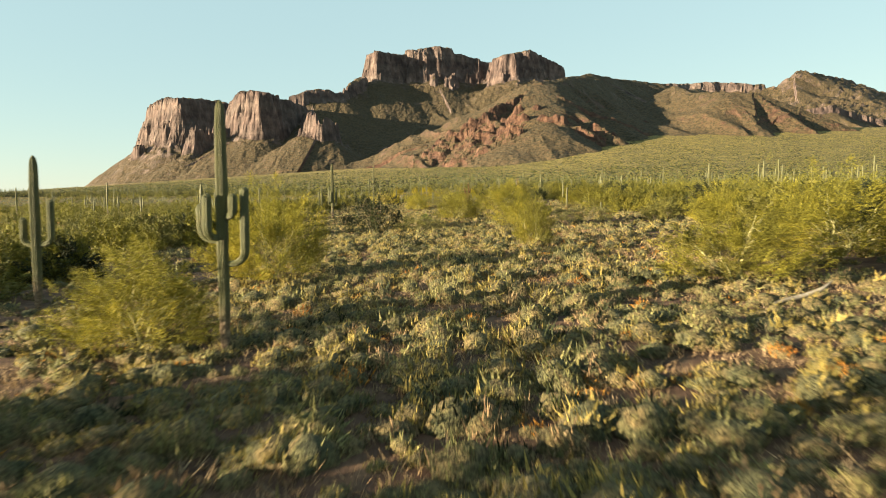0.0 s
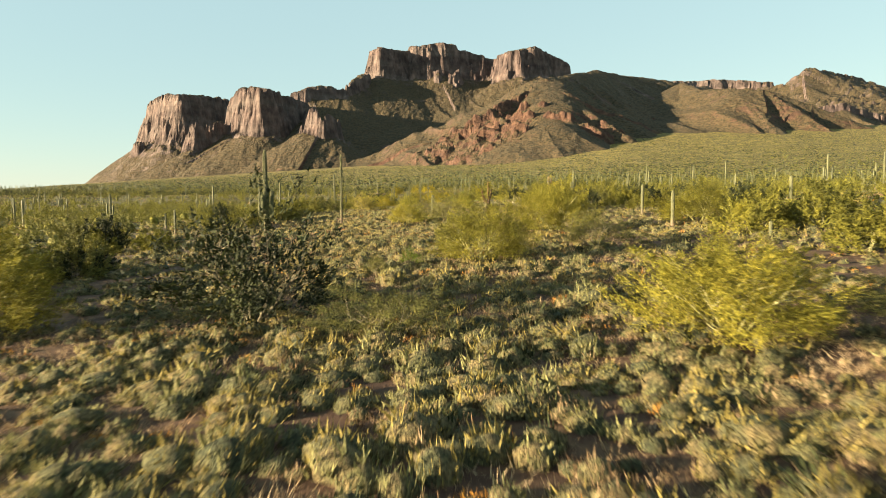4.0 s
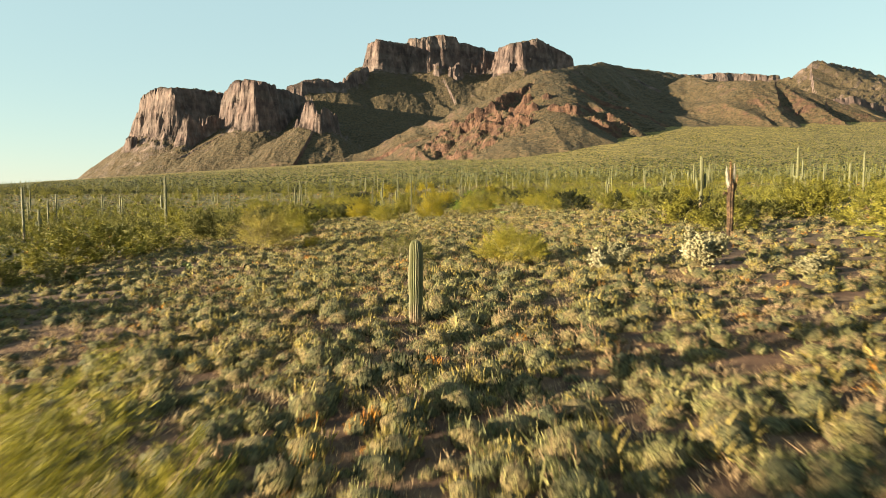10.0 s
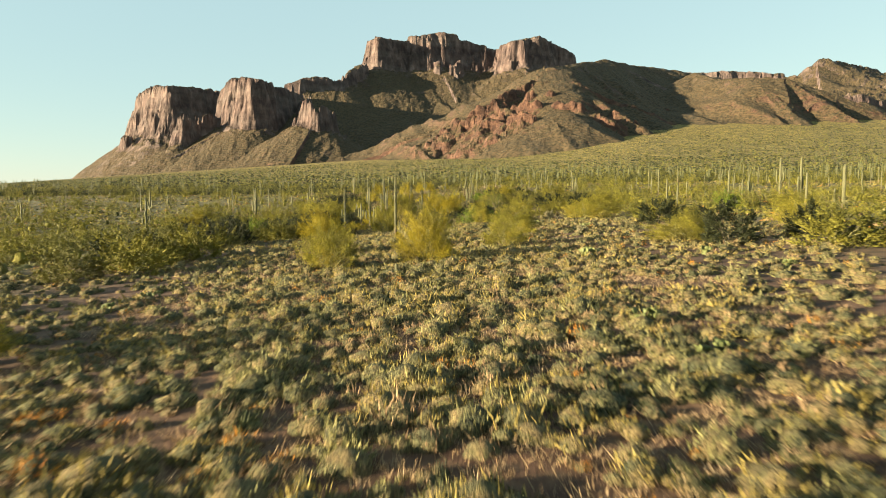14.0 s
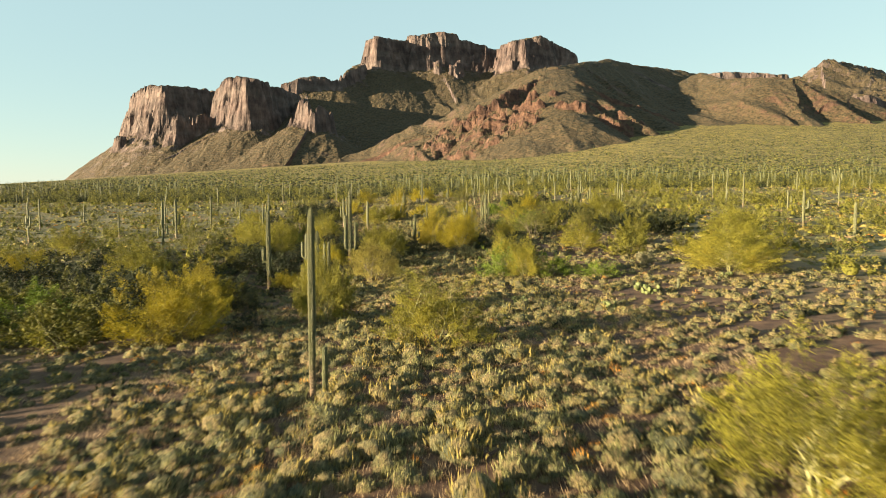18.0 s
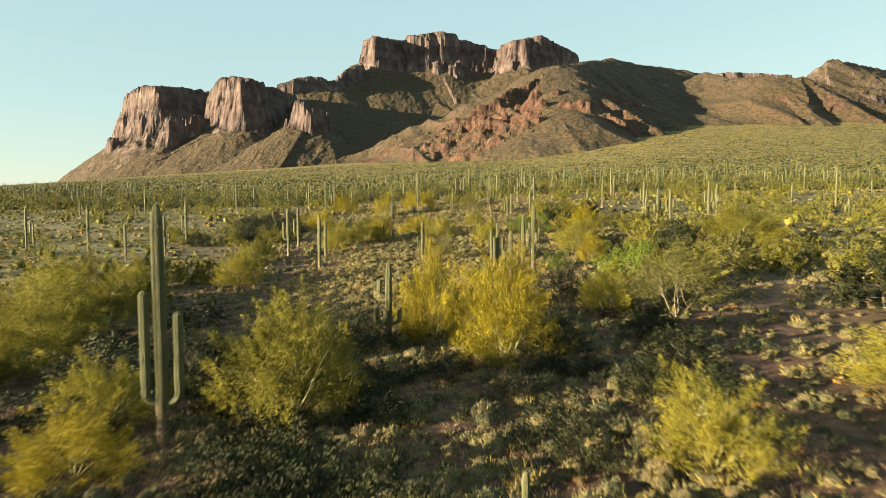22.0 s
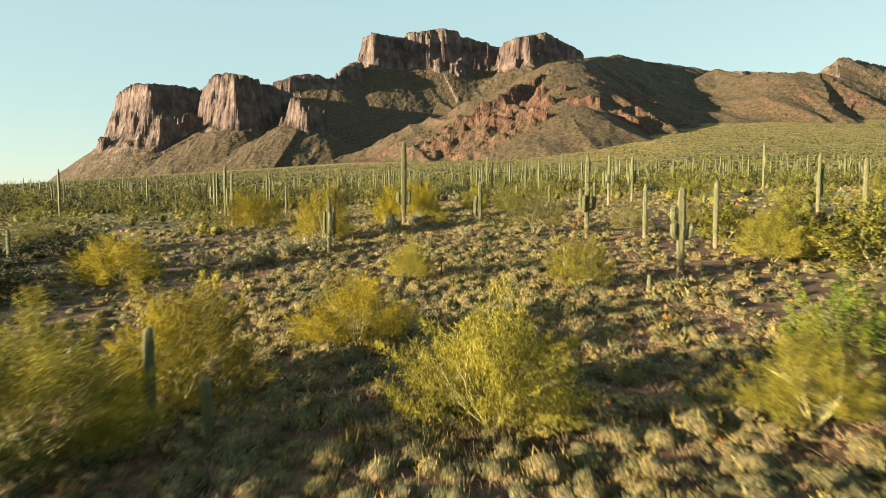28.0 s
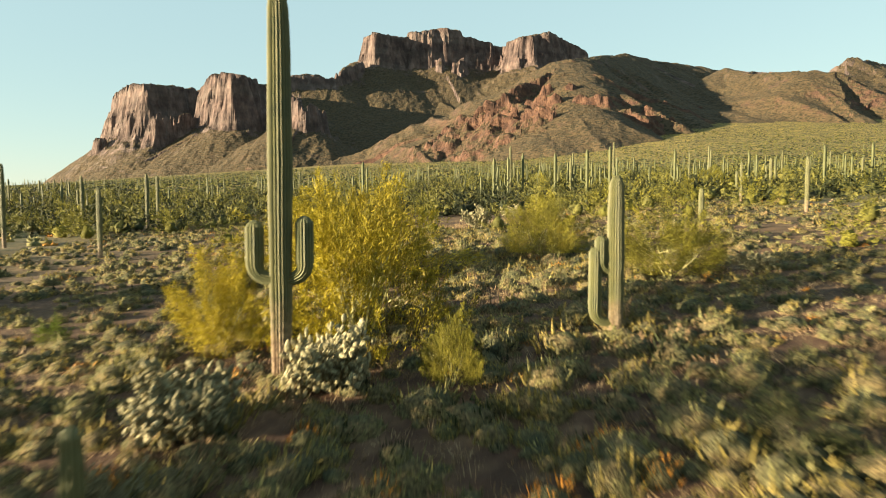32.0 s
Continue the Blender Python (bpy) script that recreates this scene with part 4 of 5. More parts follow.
def tree(name, height, width, leafmat, bark, seed, count, label, category, group, stems=5, leaf=0.24, thin=0.05, tufts=60, upward=0.75, loose=1.0, split=True, bare=0.0):
    r = np.random.default_rng(seed)
    limbs, ends = woody(r, height, width * 0.5, stems)
    leafage = plumes(r, count, leaf, thin, tufts, upward, loose)
    lo, hi = np.percentile(leafage[0], 2, axis=0), np.percentile(leafage[0], 98, axis=0)
    fit = np.array([width / (hi[0] - lo[0]), width / (hi[1] - lo[1]), height / hi[2]])
    tips = np.array([e[0] for e in ends])
    small_fit = np.array([0.40 * width / np.abs(tips[:, 0]).max(), 0.40 * width / np.abs(tips[:, 1]).max(), 0.86 * height / tips[:, 2].max()])
    limbs = [((co * small_fit, fa), lv, fork) for (co, fa), lv, fork in limbs]
    top = new(name)
    if split:
        for n in range(stems):
            per = len(limbs) // stems
            put("stem", wood(limbs, n * per, (n + 1) * per), bark, top)
    else:
        per = len(limbs) // stems
        for n in range(2):
            put("stem", wood(limbs, n * per, (n + 1) * per, 1), bark, top)
    crown = leafage[0] * fit * [1, 1, 1 - bare] + [0, 0, bare * height]
    put("crown", (crown, leafage[1]), leafmat, top)
    return tagged(top, label, category, group)


def plant(rows, make, sizes, seed):
    """Builds a few plants of a kind and copies them over the rows of (x, y, height, width)."""
    made = [make(k) for k in range(sizes)]
    used = [False] * sizes
    r = np.random.default_rng(seed)
    for x, y, h, w in rows:
        k = int(r.integers(0, sizes))
        m = pose(x, y, float(soil_z(x, y)), 0, 0, float(r.uniform(0, 360))) @ Matrix.Diagonal((w / 4.0, w / 4.0, h / 3.0, 1))
        if used[k]:
            clone(made[k], m)
        else:
            made[k].matrix_basis, used[k] = m, True
    for k in range(sizes):
        if not used[k]:
            for o in (*made[k].children_recursive, made[k]):
                bpy.data.objects.remove(o)


plant(PALO_VERDES, lambda k: tree("palo_verde", 3.0, 4.0, LEAF_PALO, GREENBARK, 100 + k, 24000, "feathery yellow-green palo verde tree with many stems", "tree", "palo verdes", leaf=0.12, thin=0.017, tufts=110, loose=1.15, bare=0.10), 5, 1)
plant(GOLDEN_PALO_VERDES, lambda k: tree("palo_verde", 3.0, 4.0, LEAF_GOLD, GREENBARK, 200 + k, 24000, "golden-yellow palo verde in bloom, dense feathery crown", "tree", "palo verdes", leaf=0.12, thin=0.018, tufts=110, loose=1.15), 4, 2)
plant(MESQUITES, lambda k: tree("mesquite", 3.0, 4.0, LEAF_OLIVE, BARK, 300 + k, 13000, "open olive-green mesquite with bare branches showing", "tree", "mesquites", leaf=0.10, thin=0.022, tufts=70, upward=0.35, loose=1.5, bare=0.22), 3, 3)
plant(BROWN_MESQUITES, lambda k: tree("mesquite", 3.0, 4.0, LEAF_BROWN, BARK, 350 + k, 17000, "orange-brown mesquite with thin dry foliage", "tree", "mesquites", leaf=0.10, thin=0.022, tufts=70, upward=0.5, loose=1.4, bare=0.15), 1, 6)
plant(CREOSOTES, lambda k: tree("creosote_bush", 3.0, 4.0, LEAF_DARK, BARK, 400 + k, 5000, "dense dark green creosote bush on open soil", "bush", "creosote bushes", leaf=0.12, thin=0.05, tufts=60, upward=0.4, loose=1.5), 2, 4)
plant(GREEN_SHRUBS, lambda k: tree("green_shrub", 3.0, 4.0, LEAF_GREEN, BARK, 500 + k, 6500, "bright fresh-green rounded desert shrub", "bush", "green shrubs", leaf=0.13, thin=0.045, tufts=70, upward=0.6, loose=1.3), 2, 5)


# ---- cholla and prickly pear ----
def cholla(seed):
    """Jumping cholla: a dark trunk, spreading limbs and a head of pale, spiny joints."""
    r = np.random.default_rng(seed)
    top = new("cholla")
    limbs, ends = woody(r, 1.3, 0.85, 4, 1)
    per = len(limbs) // 4
    for n in range(4):
        put("limb", wood(limbs, n * per, (n + 1) * per), DARKSTEM, top)
    tips = [e for e in ends if e[2] == 1] + [e for e in ends if e[2] == 0][::3]
    pieces, spines = [], []
    for p, way, lv in tips:
        for k in range(16):
            d = way * 0.4 + r.normal(0, 0.75, 3) + np.array([0, 0, 0.3])
            d /= np.linalg.norm(d)
            a = p - way * r.uniform(0, 0.22) + r.normal(0, 0.085, 3)
            L, R = r.uniform(0.08, 0.14), r.uniform(0.024, 0.034)
            line = a + d * np.linspace(0, L, 5)[:, None]
            pieces.append(tube(line, np.array([0.6, 1.0, 1.0, 0.8, 0.1]) * R, 6))
            n = 10
            s = r.uniform(0, L, n)[:, None]
            o = r.normal(0, 1, (n, 3))
            o /= np.linalg.norm(o, axis=1)[:, None]
            spines.append(blades(a + d * s + o * R * 0.7, o, 0.034, 0.010, r))
    co, fa = join(pieces)
    fa = np.concatenate([fa[:, [0, 1, 2]], fa[:, [0, 2, 3]]])
    put("crown", join([(co, fa), join(spines)]), CHOLLA, top, "pale cream spiny joints")
    return tagged(top, "pale spiny cholla cactus with a dark trunk", "cactus", "chollas")


chollas = [cholla(700 + k) for k in range(3)]
for n, (x, y, h) in enumerate(CHOLLAS):
    m = pose(x, y, float(soil_z(x, y)), 0, 0, n * 77) @ Matrix.Diagonal((h / 1.15, h / 1.15, h / 1.05, 1))
    if n < 3:
        chollas[n].matrix_basis = m
    else:
        clone(chollas[n % 3], m)


def pad_mesh():
    u, v = np.linspace(0, np.pi, 7), np.arange(10) * 2 * np.pi / 10
    co = [(np.sin(a) * np.cos(c) * 0.5 * (1 - 0.18 * np.cos(a)), np.sin(a) * np.sin(c) * 0.11, 0.5 - 0.5 * np.cos(a)) for a in u for c in v]
    i, j = np.arange(6)[:, None] * 10, np.arange(10)[None]
    fa = np.stack([i + j, i + (j + 1) % 10, i + 10 + (j + 1) % 10, i + 10 + j], -1).reshape(-1, 4)
    me = mesh_np("pad", np.array(co), fa, True)
    me.materials.append(PAD)
    return me


PADMESH = pad_mesh()


def prickly_pear(seed):
    r = np.random.default_rng(seed)
    top = new("prickly_pear")
    spots = [(np.array([*r.uniform(-0.35, 0.35, 2), -0.03]), 0) for _ in range(6)]
    while len(spots) < 26:
        p, lv = spots[int(r.integers(0, len(spots)))]
        if lv < 2:
            spots.append((p + np.array([*r.normal(0, 0.13, 2), 0.17]), lv + 1))
    for p, lv in spots:
        ob = new("pad", PADMESH)
        ob.parent = top
        s = r.uniform(0.17, 0.27)
        ob.matrix_basis = Matrix.Translation(p) @ Euler((r.normal(0, 0.35), r.normal(0, 0.35), r.uniform(0, 6.28))).to_matrix().to_4x4() @ Matrix.Scale(s, 4)
    return tagged(top, "clump of flat pale green prickly pear pads", "cactus", "prickly pears")


pears = [prickly_pear(800 + k) for k in range(3)]
for n, (x, y, h) in enumerate(PRICKLY_PEARS):
    m = pose(x, y, float(soil_z(x, y)), 0, 0, n * 53) @ Matrix.Scale(h / 0.75, 4)
    if n < 3:
        pears[n].matrix_basis = m
    else:
        clone(pears[n % 3], m)


# ---- dead saguaros and a fallen limb ----
def dead_saguaro(x, y, size, trunk, limbs, label):
    """A decayed saguaro: trunk as (path, radii), limbs as rows of (path, radii, material)."""
    top = new("saguaro")
    ob = put("trunk", tube(*trunk, ribs=9, depth=0.2), DEADWOOD, top)
    crested(ob.data, 0)
    for line, rad, mat in limbs:
        ob = put("arm", tube(line, rad, ribs=7, depth=0.22), mat, top)
        crested(ob.data, 0)
    tagged(top, label, "cactus", "saguaros of the desert").matrix_basis = pose(x, y, float(soil_z(x, y)) - 0.05, 0, 0, 0) @ Matrix.Scale(size, 4)


dead_saguaro(5.9, 110.5, 1.0, (((0, 0, 0), (0.02, 0, 0.8), (0, 0, 1.5), (0.04, 0, 2.0), (0.03, 0, 2.4), (0.02, 0, 2.65)), (0.13, 0.145, 0.17, 0.21, 0.18, 0.06)), (
    (((0, 0, 2.2), (0.0, 0, 2.9), (0.03, 0, 3.6), (0.0, 0, 4.25), (0.0, 0, 4.35)), (0.13, 0.12, 0.11, 0.085, 0.03), DEADTAN),
    (((-0.05, 0, 2.1), (-0.3, 0, 2.35), (-0.5, 0.02, 2.8), (-0.62, 0, 3.3), (-0.64, 0, 3.5)), (0.12, 0.14, 0.14, 0.11, 0.04), DEADTAN),
    (((0.05, 0, 2.2), (0.2, 0, 2.6), (0.28, 0, 3.1), (0.30, 0, 3.55)), (0.10, 0.11, 0.10, 0.05), DEADWOOD),
    (((0.1, 0, 2.3), (0.36, 0.03, 2.45), (0.5, 0.05, 2.2), (0.52, 0.05, 1.75)), (0.08, 0.09, 0.085, 0.04), PALEWOOD),
), "dead saguaro, dark decayed trunk with dry tan broken arms")
dead_saguaro(19.4, 154.3, 1.3, (((0, 0, 0), (0.03, 0, 0.9), (0.0, 0, 1.8), (0.03, 0, 2.5), (0.02, 0, 2.8)), (0.15, 0.16, 0.18, 0.17, 0.07)), (
    (((0, 0, 2.2), (-0.04, 0, 2.8), (-0.03, 0, 3.3), (-0.04, 0, 3.7)), (0.11, 0.10, 0.08, 0.02), DEADTAN),
    (((0, 0, 2.2), (-0.14, 0, 2.7), (-0.2, 0, 3.1), (-0.22, 0, 3.4)), (0.09, 0.09, 0.07, 0.02), PALEWOOD),
    (((0, 0, 2.2), (0.12, 0.05, 2.7), (0.15, 0, 3.2), (0.14, 0, 3.55)), (0.09, 0.09, 0.07, 0.02), PALEWOOD),
    (((0.05, 0, 2.1), (0.22, 0, 2.4), (0.3, 0, 2.8), (0.3, 0, 3.05)), (0.08, 0.08, 0.06, 0.02), DEADTAN),
    (((-0.05, 0, 2.0), (-0.3, 0, 2.15), (-0.38, 0, 2.0)), (0.07, 0.07, 0.03), DEADWOOD),
), "dead saguaro, rotten dark trunk under bleached splayed arms")
log = put("fallen_log", tube([(-0.9, 0, 0.05), (-0.4, 0.05, 0.14), (0.1, 0, 0.24), (0.6, -0.05, 0.42), (0.95, 0, 0.62)], [0.035, 0.06, 0.065, 0.05, 0.02], 9), PALEWOOD)
tagged(log, "bleached fallen branch lying on the soil", "log").matrix_basis = pose(10.1, 17.9, float(soil_z(10.1, 17.9)), 0, 0, 12)
stake = put("dead_rib", tube([(0, 0, -0.05), (0.02, 0, 0.5), (0.01, 0.01, 0.95), (0.03, 0, 1.05)], [0.045, 0.05, 0.04, 0.012], 7), DEADWOOD)
tagged(stake, "thin dark dry cactus rib standing upright in scrub", "stump").matrix_basis = pose(0.1, 395.7, float(soil_z(0.1, 395.7)), 0, 0, 0)


# ---- scattered further plants ----
def clear_of(x, y, rows, gap):
    rows = np.array([q[:2] for q in rows])
    return np.array([np.hypot(rows[:, 0] - a, rows[:, 1] - c).min() > gap for a, c in zip(x, y)])


PLACED = [q[:2] for rows in (SAGUAROS, PALO_VERDES, GOLDEN_PALO_VERDES, MESQUITES, BROWN_MESQUITES, CREOSOTES, GREEN_SHRUBS) for q in rows]
r = np.random.default_rng(11)
# saguaros beyond the flight line
lows = [saguaro(6.0, [(f, o * 0.9, q * 0.9, a) for f, o, q, a in ARM_SETS[k][j]], None, 8, 900 + k * 5 + j, 7, SAG_WORDS[k]) for k, j in ((0, 0), (1, 0), (1, 1), (2, 0), (2, 1), (3, 0))]
y = r.uniform(130, 640, 1500)
x = r.uniform(-1, 1, 1500) * 0.62 * (y + 40)
keep = (np.abs(x) > 48) | (y > 500)
keep &= r.uniform(0, 1, 1500) < np.where(x > 0, 0.9, 0.5)
x, y = x[keep], y[keep]
ok = clear_of(x, y, PLACED, 5)
x, y = x[ok][:270], y[ok][:270]
for n in range(len(x)):
    h = float(r.uniform(3.5, 8.0))
    k = int(r.choice(6, p=(0.36, 0.16, 0.14, 0.14, 0.1, 0.1)))
    m = pose(x[n], y[n], float(soil_z(x[n], y[n])) - 0.05, 0, 0, float(r.uniform(0, 360))) @ Matrix.Diagonal((0.95, 0.95, h / 6, 1))
    if n < 6:
        lows[n].matrix_basis = m
    else:
        clone(lows[k], m)

# trees beyond the flight line
y = np.concatenate([r.uniform(205, 340, 170), r.uniform(285, 470, 150), r.uniform(20, 640, 3600)])
x = np.concatenate([r.uniform(-130, -17, 170), r.uniform(17, 85, 150), r.uniform(-1, 1, 3600) * (30 + 0.5 * y[320:])])
ok = clear_of(x, y, PLACED, 3.6) & ((np.abs(x) > 20) | (y > 455) | (np.arange(3920) < 320))
x, y = x[ok], y[ok]
nearest = np.argsort(np.hypot(x, np.clip(y - 400, 0, None)))
rest_x, rest_y = x[nearest[260:]], y[nearest[260:]]
x, y = x[nearest[:260]], y[nearest[:260]]
kinds = ((LEAF_PALO_DIM, GREENBARK, "palo_verde", "feathery yellow-green palo verde tree with many stems", "tree", "palo verdes"),
         (LEAF_OLIVE, BARK, "mesquite", "open olive-green mesquite with bare branches showing", "tree", "mesquites"),
         (LEAF_DARK, BARK, "creosote_bush", "dense dark green creosote bush on open soil", "bush", "creosote bushes"))
small = [tree(nm, 3.0, 4.0, lm, bk, 950 + k, 3200, lb, ct, gr, 4, 0.20, 0.075, 48, split=False) for k, (lm, bk, nm, lb, ct, gr) in enumerate(kinds * 2)]
for n in range(len(x)):
    k = n if n < 6 else int(r.choice(6, p=(0.27, 0.14, 0.09) * 2))
    h = float(r.uniform(1.5, 3.1))
    w = h * float(r.uniform(1.2, 1.9))
    m = pose(x[n], y[n], float(soil_z(x[n], y[n])), 0, 0, float(r.uniform(0, 360))) @ Matrix.Diagonal((w / 4, w / 4, h / 3, 1))
    if n < 6:
        small[n].matrix_basis = m
    else:
        clone(small[k], m)


# ---- low scrub, grass and far growth ----
def shrub_shape(seed, leaves, leaf, wide, sides=6, up=0.55, body=0.86):
    """A lumpy cushion, one unit across: short leafy sprays over several rounded lobes, round a twiggy body."""
    r = np.random.default_rng(seed)
    lobes = 6
    a = np.arange(lobes) * 2 * np.pi / lobes + r.uniform(-0.5, 0.5, lobes)
    far = r.uniform(0.12, 0.27, lobes) * (np.arange(lobes) > 0)
    centre = np.stack([np.cos(a) * far, np.sin(a) * far, r.uniform(0.02, 0.10, lobes)], -1)
    big = np.where(np.arange(lobes) > 0, r.uniform(0.17, 0.26, lobes), 0.34)
    pick = r.choice(lobes, leaves, p=big ** 2 / (big ** 2).sum())
    d = r.normal(size=(leaves, 3))
    d[:, 2] = np.abs(d[:, 2])
    d /= np.linalg.norm(d, axis=1)[:, None]
    base = centre[pick] + d * (big[pick] * r.uniform(0.68, 1.0, leaves))[:, None]
    base[:, 2] = np.maximum(base[:, 2] - 0.4 * leaf, 0.01)
    way = 0.45 * d + r.normal(0, 0.32, (leaves, 3)) + np.array([0, 0, up])
    way /= np.linalg.norm(way, axis=1)[:, None]
    tuft = blades(base, way, leaf * r.uniform(0.5, 1.7, leaves), wide * r.uniform(0.7, 1.3, leaves), r, d)
    a = np.arange(sides) * 2 * np.pi / sides
    low = np.stack([np.cos(a) * 0.42, np.sin(a) * 0.42, np.zeros(sides)], -1) * r.uniform(0.75, 1.1, (sides, 1))
    mid = np.stack([np.cos(a + 0.5) * 0.33, np.sin(a + 0.5) * 0.33, np.full(sides, 0.22)], -1) * r.uniform(0.8, 1.15, (sides, 1))
    co = np.concatenate([low, mid, [[0.04, 0.02, r.uniform(0.33, 0.38)]]]) * body
    k, k2 = np.arange(sides), (np.arange(sides) + 1) % sides
    fa = np.concatenate([np.stack([k, k2, k + sides], -1), np.stack([k2, k2 + sides, k + sides], -1), np.stack([k + sides, k2 + sides, np.full(sides, 2 * sides)], -1)])
    return (co, fa), tuft


def grass_shape(seed, leaves, tall, wide):
    r = np.random.default_rng(seed)
    base = np.concatenate([r.normal(0, 0.22, (leaves, 2)), np.zeros((leaves, 1))], 1)
    way = np.concatenate([base[:, :2] * 1.8 + r.normal(0, 0.4, (leaves, 2)), np.full((leaves, 1), 1.0)], 1)
    way /= np.linalg.norm(way, axis=1)[:, None]
    return blades(base, way, tall * r.uniform(0.6, 1.2, leaves), wide, r)


def field(n, x0, x1, y0, y1, seed, fan=0.0):
    r = np.random.default_rng(seed)
    y = r.uniform(y0, y1, n)
    x = r.uniform(x0, x1, n) * (1 + fan * (y - y0))
    return x, y, r


def stuff(name, geo, mat, label, category):
    return tagged(put(name, geo, mat, smooth=True), label, category, kind="stuff")


NEAR, MIDDLE = 8.0, 32.0
SHRUBS = (
    # name, leaf material, label, share of all shrubs, range of sizes
    ("bursage_scrub", LEAF_GREY, "low grey-green bursage shrubs over open soil", 0.36, (0.5, 1.1)),
    ("brittlebush_scrub", LEAF_YELLOW, "low yellowish brittlebush shrubs over open soil", 0.30, (0.5, 1.15)),
    ("dry_scrub", LEAF_DRY, "low dried brown shrubs over open soil", 0.13, (0.45, 0.95)),
    ("rust_buckwheat", RUST, "low rust-brown dry buckwheat tufts", 0.07, (0.35, 0.7)),
    ("green_scrub", LEAF_DARK, "low dark green desert shrubs", 0.11, (0.5, 1.1)),
)
bodies = []
for k, (name, mat, label, share, size) in enumerate(SHRUBS):
    pieces = []
    x, y, q = field(int(30000 * share), -NEAR, NEAR, -4, 462, 1000 + k)
    dense = q.uniform(0, 1, len(x)) < 0.35 + 1.1 * vnoise(x / 5 + 40 * k, y / 5, 61 + k)
    x, y = x[dense], y[dense]
    s = q.uniform(*size, len(x)) * q.uniform(0.55, 1.2, len(x)) ** 1.4 * 1.28
    shapes = [shrub_shape(2000 + 10 * k + j, 104, 0.136, 0.037) for j in range(7)]
    tall = s * q.uniform(0.6, 1.25, len(x))
    bodies.append(scatter([p[0] for p in shapes], x, y, soil_z(x, y) - 0.03, s, tall, k))
    pieces.append(scatter([p[1] for p in shapes], x, y, soil_z(x, y) - 0.03, s, tall, k))
    x, y, q = field(int(38000 * share), 0, 1, 8, 500, 1100 + k)
    x = NEAR + (MIDDLE - NEAR) * x ** 1.4
    x = np.where(q.uniform(0, 1, len(x)) < 0.5, -x, x)
    dense = q.uniform(0, 1, len(x)) < 0.42 + 1.0 * vnoise(x / 6 + 40 * k, y / 6, 61 + k)
    x, y = x[dense], y[dense]
    s = q.uniform(*size, len(x)) * q.uniform(0.65, 1.45, len(x))
    shapes = [shrub_shape(2100 + 10 * k + j, 38, 0.17, 0.060, 5) for j in range(6)]
    bodies.append(scatter([p[0] for p in shapes], x, y, soil_z(x, y) - 0.03, s, s * 0.95, k + 10))
    pieces.append(scatter([p[1] for p in shapes], x, y, soil_z(x, y) - 0.03, s, s * 0.95, k + 10))
    x, y, q = field(int(62000 * share), -1, 1, 50, 640, 1200 + k)
    x = x * (50 + 0.62 * y)
    out = (np.abs(x) > MIDDLE) | (y > 500)
    x, y = x[out], y[out]
    s = q.uniform(*size, len(x)) * 1.8
    pieces.append(scatter([join(shrub_shape(2200 + 10 * k + j, 9, 0.26, 0.17, 4)) for j in range(4)], x, y, soil_z(x, y) - 0.03, s, s * 0.7, k + 20))
    stuff(name, join(pieces), mat, label, "shrub")
stuff("shrub_twigs", join(bodies), TWIG, "dark woody twigs inside the low shrubs", "shrub")

x, y, q = field(72000, -NEAR - 5, NEAR + 5, -8, 470, 1300)
on = vnoise(x / 6, y / 6, 71) * 0.9 + 0.35 * vnoise(x / 1.5, y / 1.5, 73) > 0.33
x, y = x[on], y[on]
s = q.uniform(0.35, 0.9, len(x))
stuff("dry_grass", scatter([grass_shape(2300 + j, 9, 0.5, 0.04) for j in range(8)], x, y, soil_z(x, y) - 0.02, s, s * 0.7, 31), STRAW, "tufts of dry straw-coloured grass", "grass")
x, y, q = field(22000, -NEAR - 2, NEAR + 2, -6, 466, 1310)
s = q.uniform(0.16, 0.42, len(x))
stuff("scrub_seedlings", scatter([shrub_shape(2350 + j, 16, 0.26, 0.085)[1] for j in range(6)], x, y, soil_z(x, y) - 0.01, s, s, 33), LEAF_DRY, "small dried shrublets and leaf litter on the soil", "shrub")


def bushy(seed, count, leaf, thin):
    q = np.random.default_rng(seed)
    co, fa = plumes(q, count, leaf, thin, 26, 0.6, 1.3)
    inner = heart(q, 0.5, 1.1, 6)
    return join([(co / 3.0, fa), (inner[0] / 3.0, inner[1])])


s = q.uniform(1.6, 3.9, len(rest_x))
olive = q.uniform(0, 1, len(s)) < 0.36
close = np.abs(rest_x) < 72
for name, mat, label, on, seed in (("further_palo_verdes", LEAF_PALO_DIM, "yellow-green palo verdes spread over the plain", ~olive, 2500), ("further_mesquites", LEAF_OLIVE, "olive mesquites spread over the plain", olive, 2510)):
    pieces = []
    for part_on, count, leaf, thin in ((on & close, 620, 0.24, 0.07), (on & ~close, 260, 0.34, 0.12)):
        px, py, ps = rest_x[part_on], rest_y[part_on], s[part_on]
        pieces.append(scatter([bushy(seed + j, count, leaf, thin) for j in range(4)], px, py, soil_z(px, py), ps * 1.15, ps * 0.95, seed))
    stuff(name, join(pieces), mat, label, "trees")

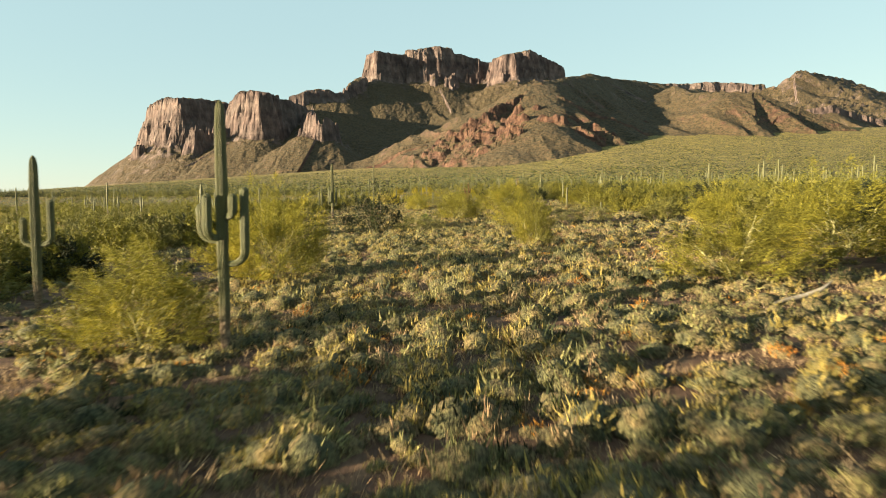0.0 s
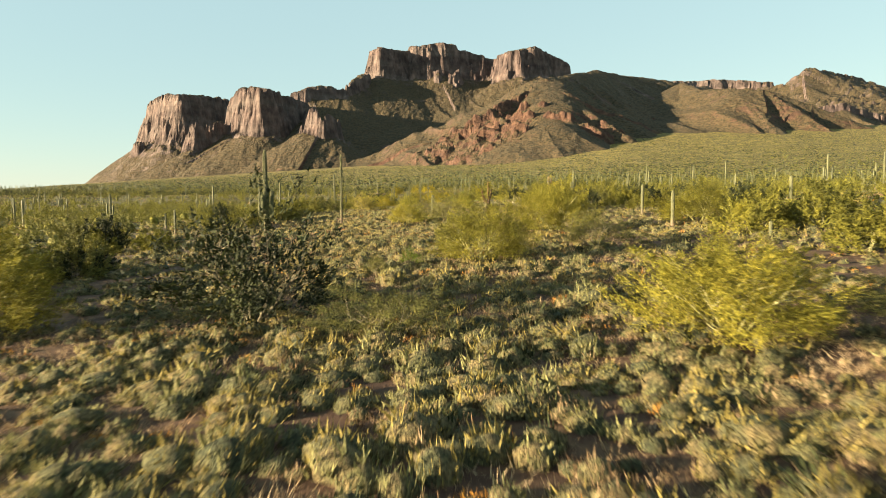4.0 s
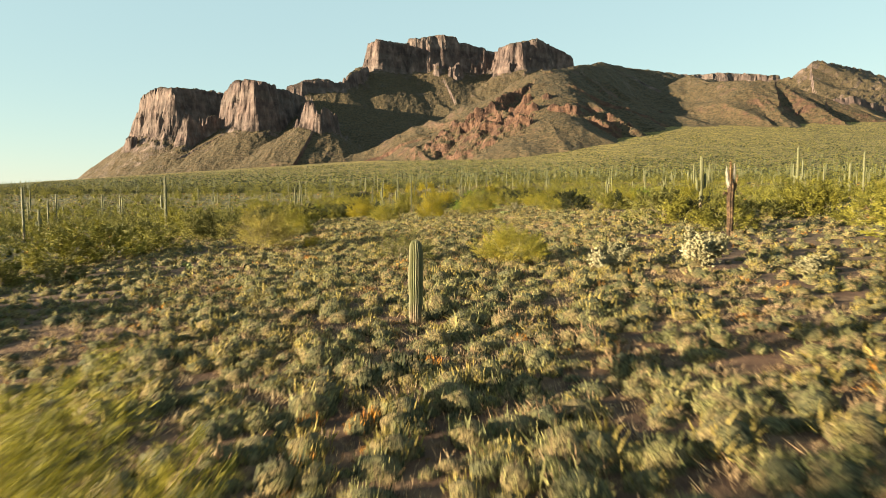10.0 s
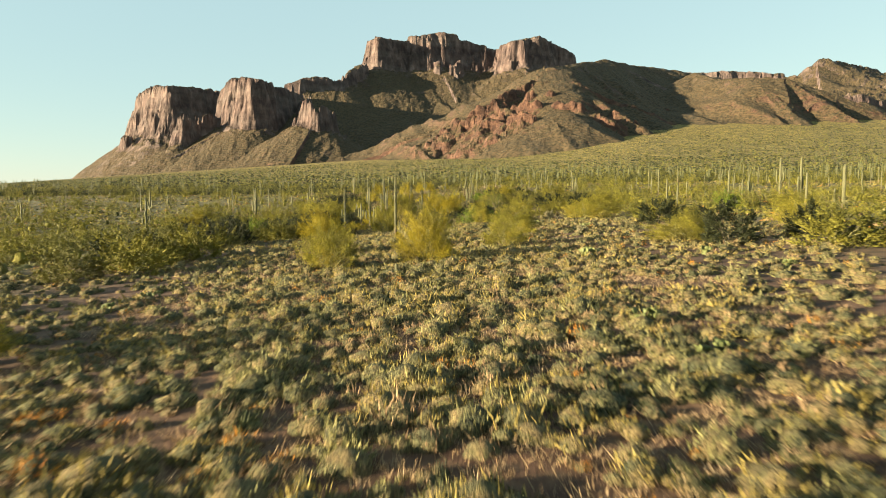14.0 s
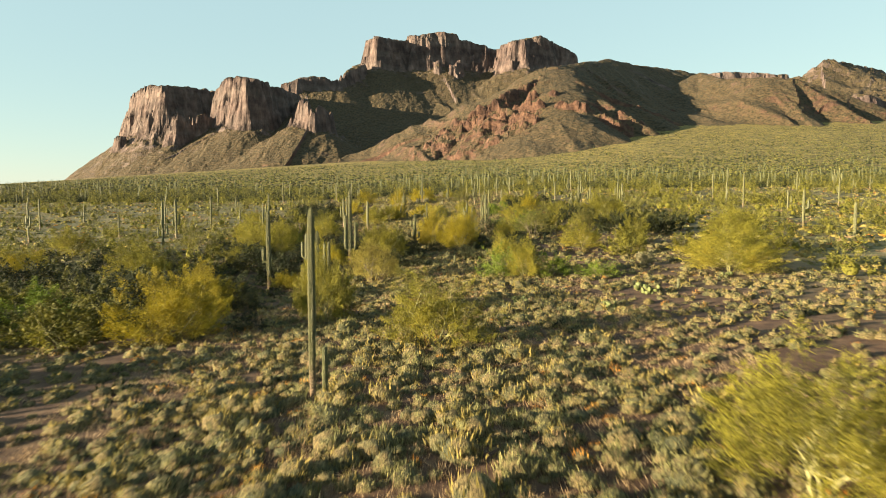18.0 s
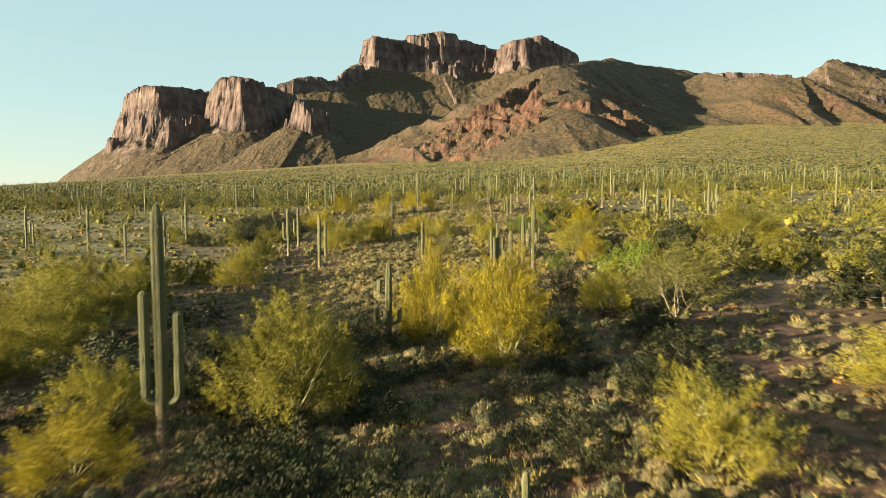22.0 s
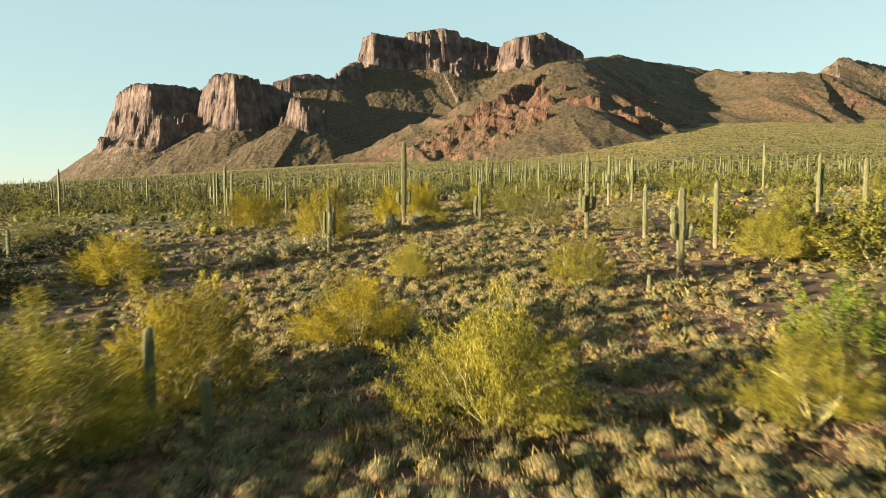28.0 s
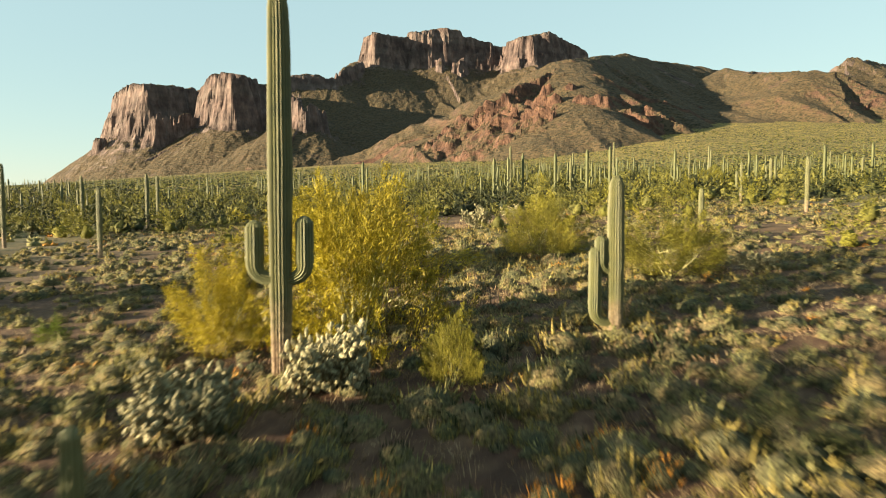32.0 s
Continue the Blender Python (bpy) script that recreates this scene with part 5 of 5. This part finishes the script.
# far growth up to the foot of the mountain
pieces = {}
for name, mat, label, count, leaves in (("distant_palo_verdes", LEAF_OLIVE, "far olive-green palo verde trees dotting the slope", 17000, 4), ("distant_creosotes", LEAF_DARK, "far dark green bushes dotting the slope", 19000, 3)):
    q = np.random.default_rng(count + leaves)
    y = 480 + 1400 * q.uniform(0, 1, count) ** 1.35
    x = q.uniform(-0.66, 0.70, count) * y
    s = q.uniform(2.0, 4.6, count)
    z = soil_z(x, y)
    near = y < 660
    fine = scatter([bushy(2600 + j, 80, 0.44, 0.18) for j in range(5)], x[near], y[near], z[near], s[near] * 0.95, s[near] * 0.8, 40)
    coarse = scatter([join(shrub_shape(2400 + j, leaves + 3, 0.30, 0.22, 4)) for j in range(6)], x[~near], y[~near], z[~near], s[~near], s[~near] * 0.9, 41)
    stuff(name, join([fine, coarse]), mat, label, "trees")


def far_saguaro(height, arms):
    parts_ = [tube([(0, 0, 0), (0, 0, height * 0.93), (0, 0, height)], [0.17, 0.2, 0.07], 5)]
    for side, z, up in arms:
        parts_.append(tube([(0, 0, z), (side * 0.55, 0, z + 0.25), (side * 0.6, 0, z + 0.5), (side * 0.6, 0, z + up)], [0.14, 0.16, 0.17, 0.08], 4))
    return join(parts_)


count = 3600
y = 490 + 1350 * r.uniform(0, 1, count) ** 1.1
x = r.uniform(-0.66, 0.72, count) * y
on = r.uniform(0, 1, count) < np.where(x > -0.05 * y, 1.0, 0.55)
x, y = x[on], y[on]
s = r.uniform(0.55, 1.15, len(x))
stuff("distant_saguaros", scatter([far_saguaro(6, ()), far_saguaro(6, ((1, 2.4, 2.0),)), far_saguaro(6.4, ((1, 2.2, 1.8), (-1, 2.7, 1.5)))], x, y, soil_z(x, y) - 0.2, s, None, 43), SAGUARO_ARM, "far green saguaros standing all over the slope", "cactus")

# thickets of dark jojoba along the wash, with more added leftwards to shade the ground
q = np.random.default_rng(77)
x = np.concatenate([q.uniform(-46, 16, 300), q.uniform(-14, 13, 46), q.uniform(-40, -25, 22)])
y = np.concatenate([q.uniform(256, 315, 300), q.uniform(288, 311, 46), q.uniform(378, 416, 22)])
ok = clear_of(x, y, PLACED, 1.5) & ((x < 0.35 * (y - 285)) | (y > 370) | (y > 290)) & (np.abs(x) > 1.5)
x, y = x[ok][-150:], y[ok][-150:]
thick = [tree("jojoba_bush", 3.0, 4.0, LEAF_DARK, BARK, 1500 + k, 2600, "dark green rounded jojoba bush beside the wash", "bush", "jojoba bushes", 4, 0.18, 0.08, 60, 0.35, 1.5, split=False) for k in range(3)]
for n in range(len(x)):
    # bushes far to the side are made taller, for longer shadows
    h = float(q.uniform(0.9, 2.2)) * (0.72 if abs(x[n]) < 14 else 1.25)
    w = h * float(q.uniform(1.5, 2.2))
    m = pose(x[n], y[n], float(soil_z(x[n], y[n])), 0, 0, float(q.uniform(0, 360))) @ Matrix.Diagonal((w / 4, w / 4, h / 3, 1))
    if n < 3:
        thick[n].matrix_basis = m
    else:
        clone(thick[n % 3], m)
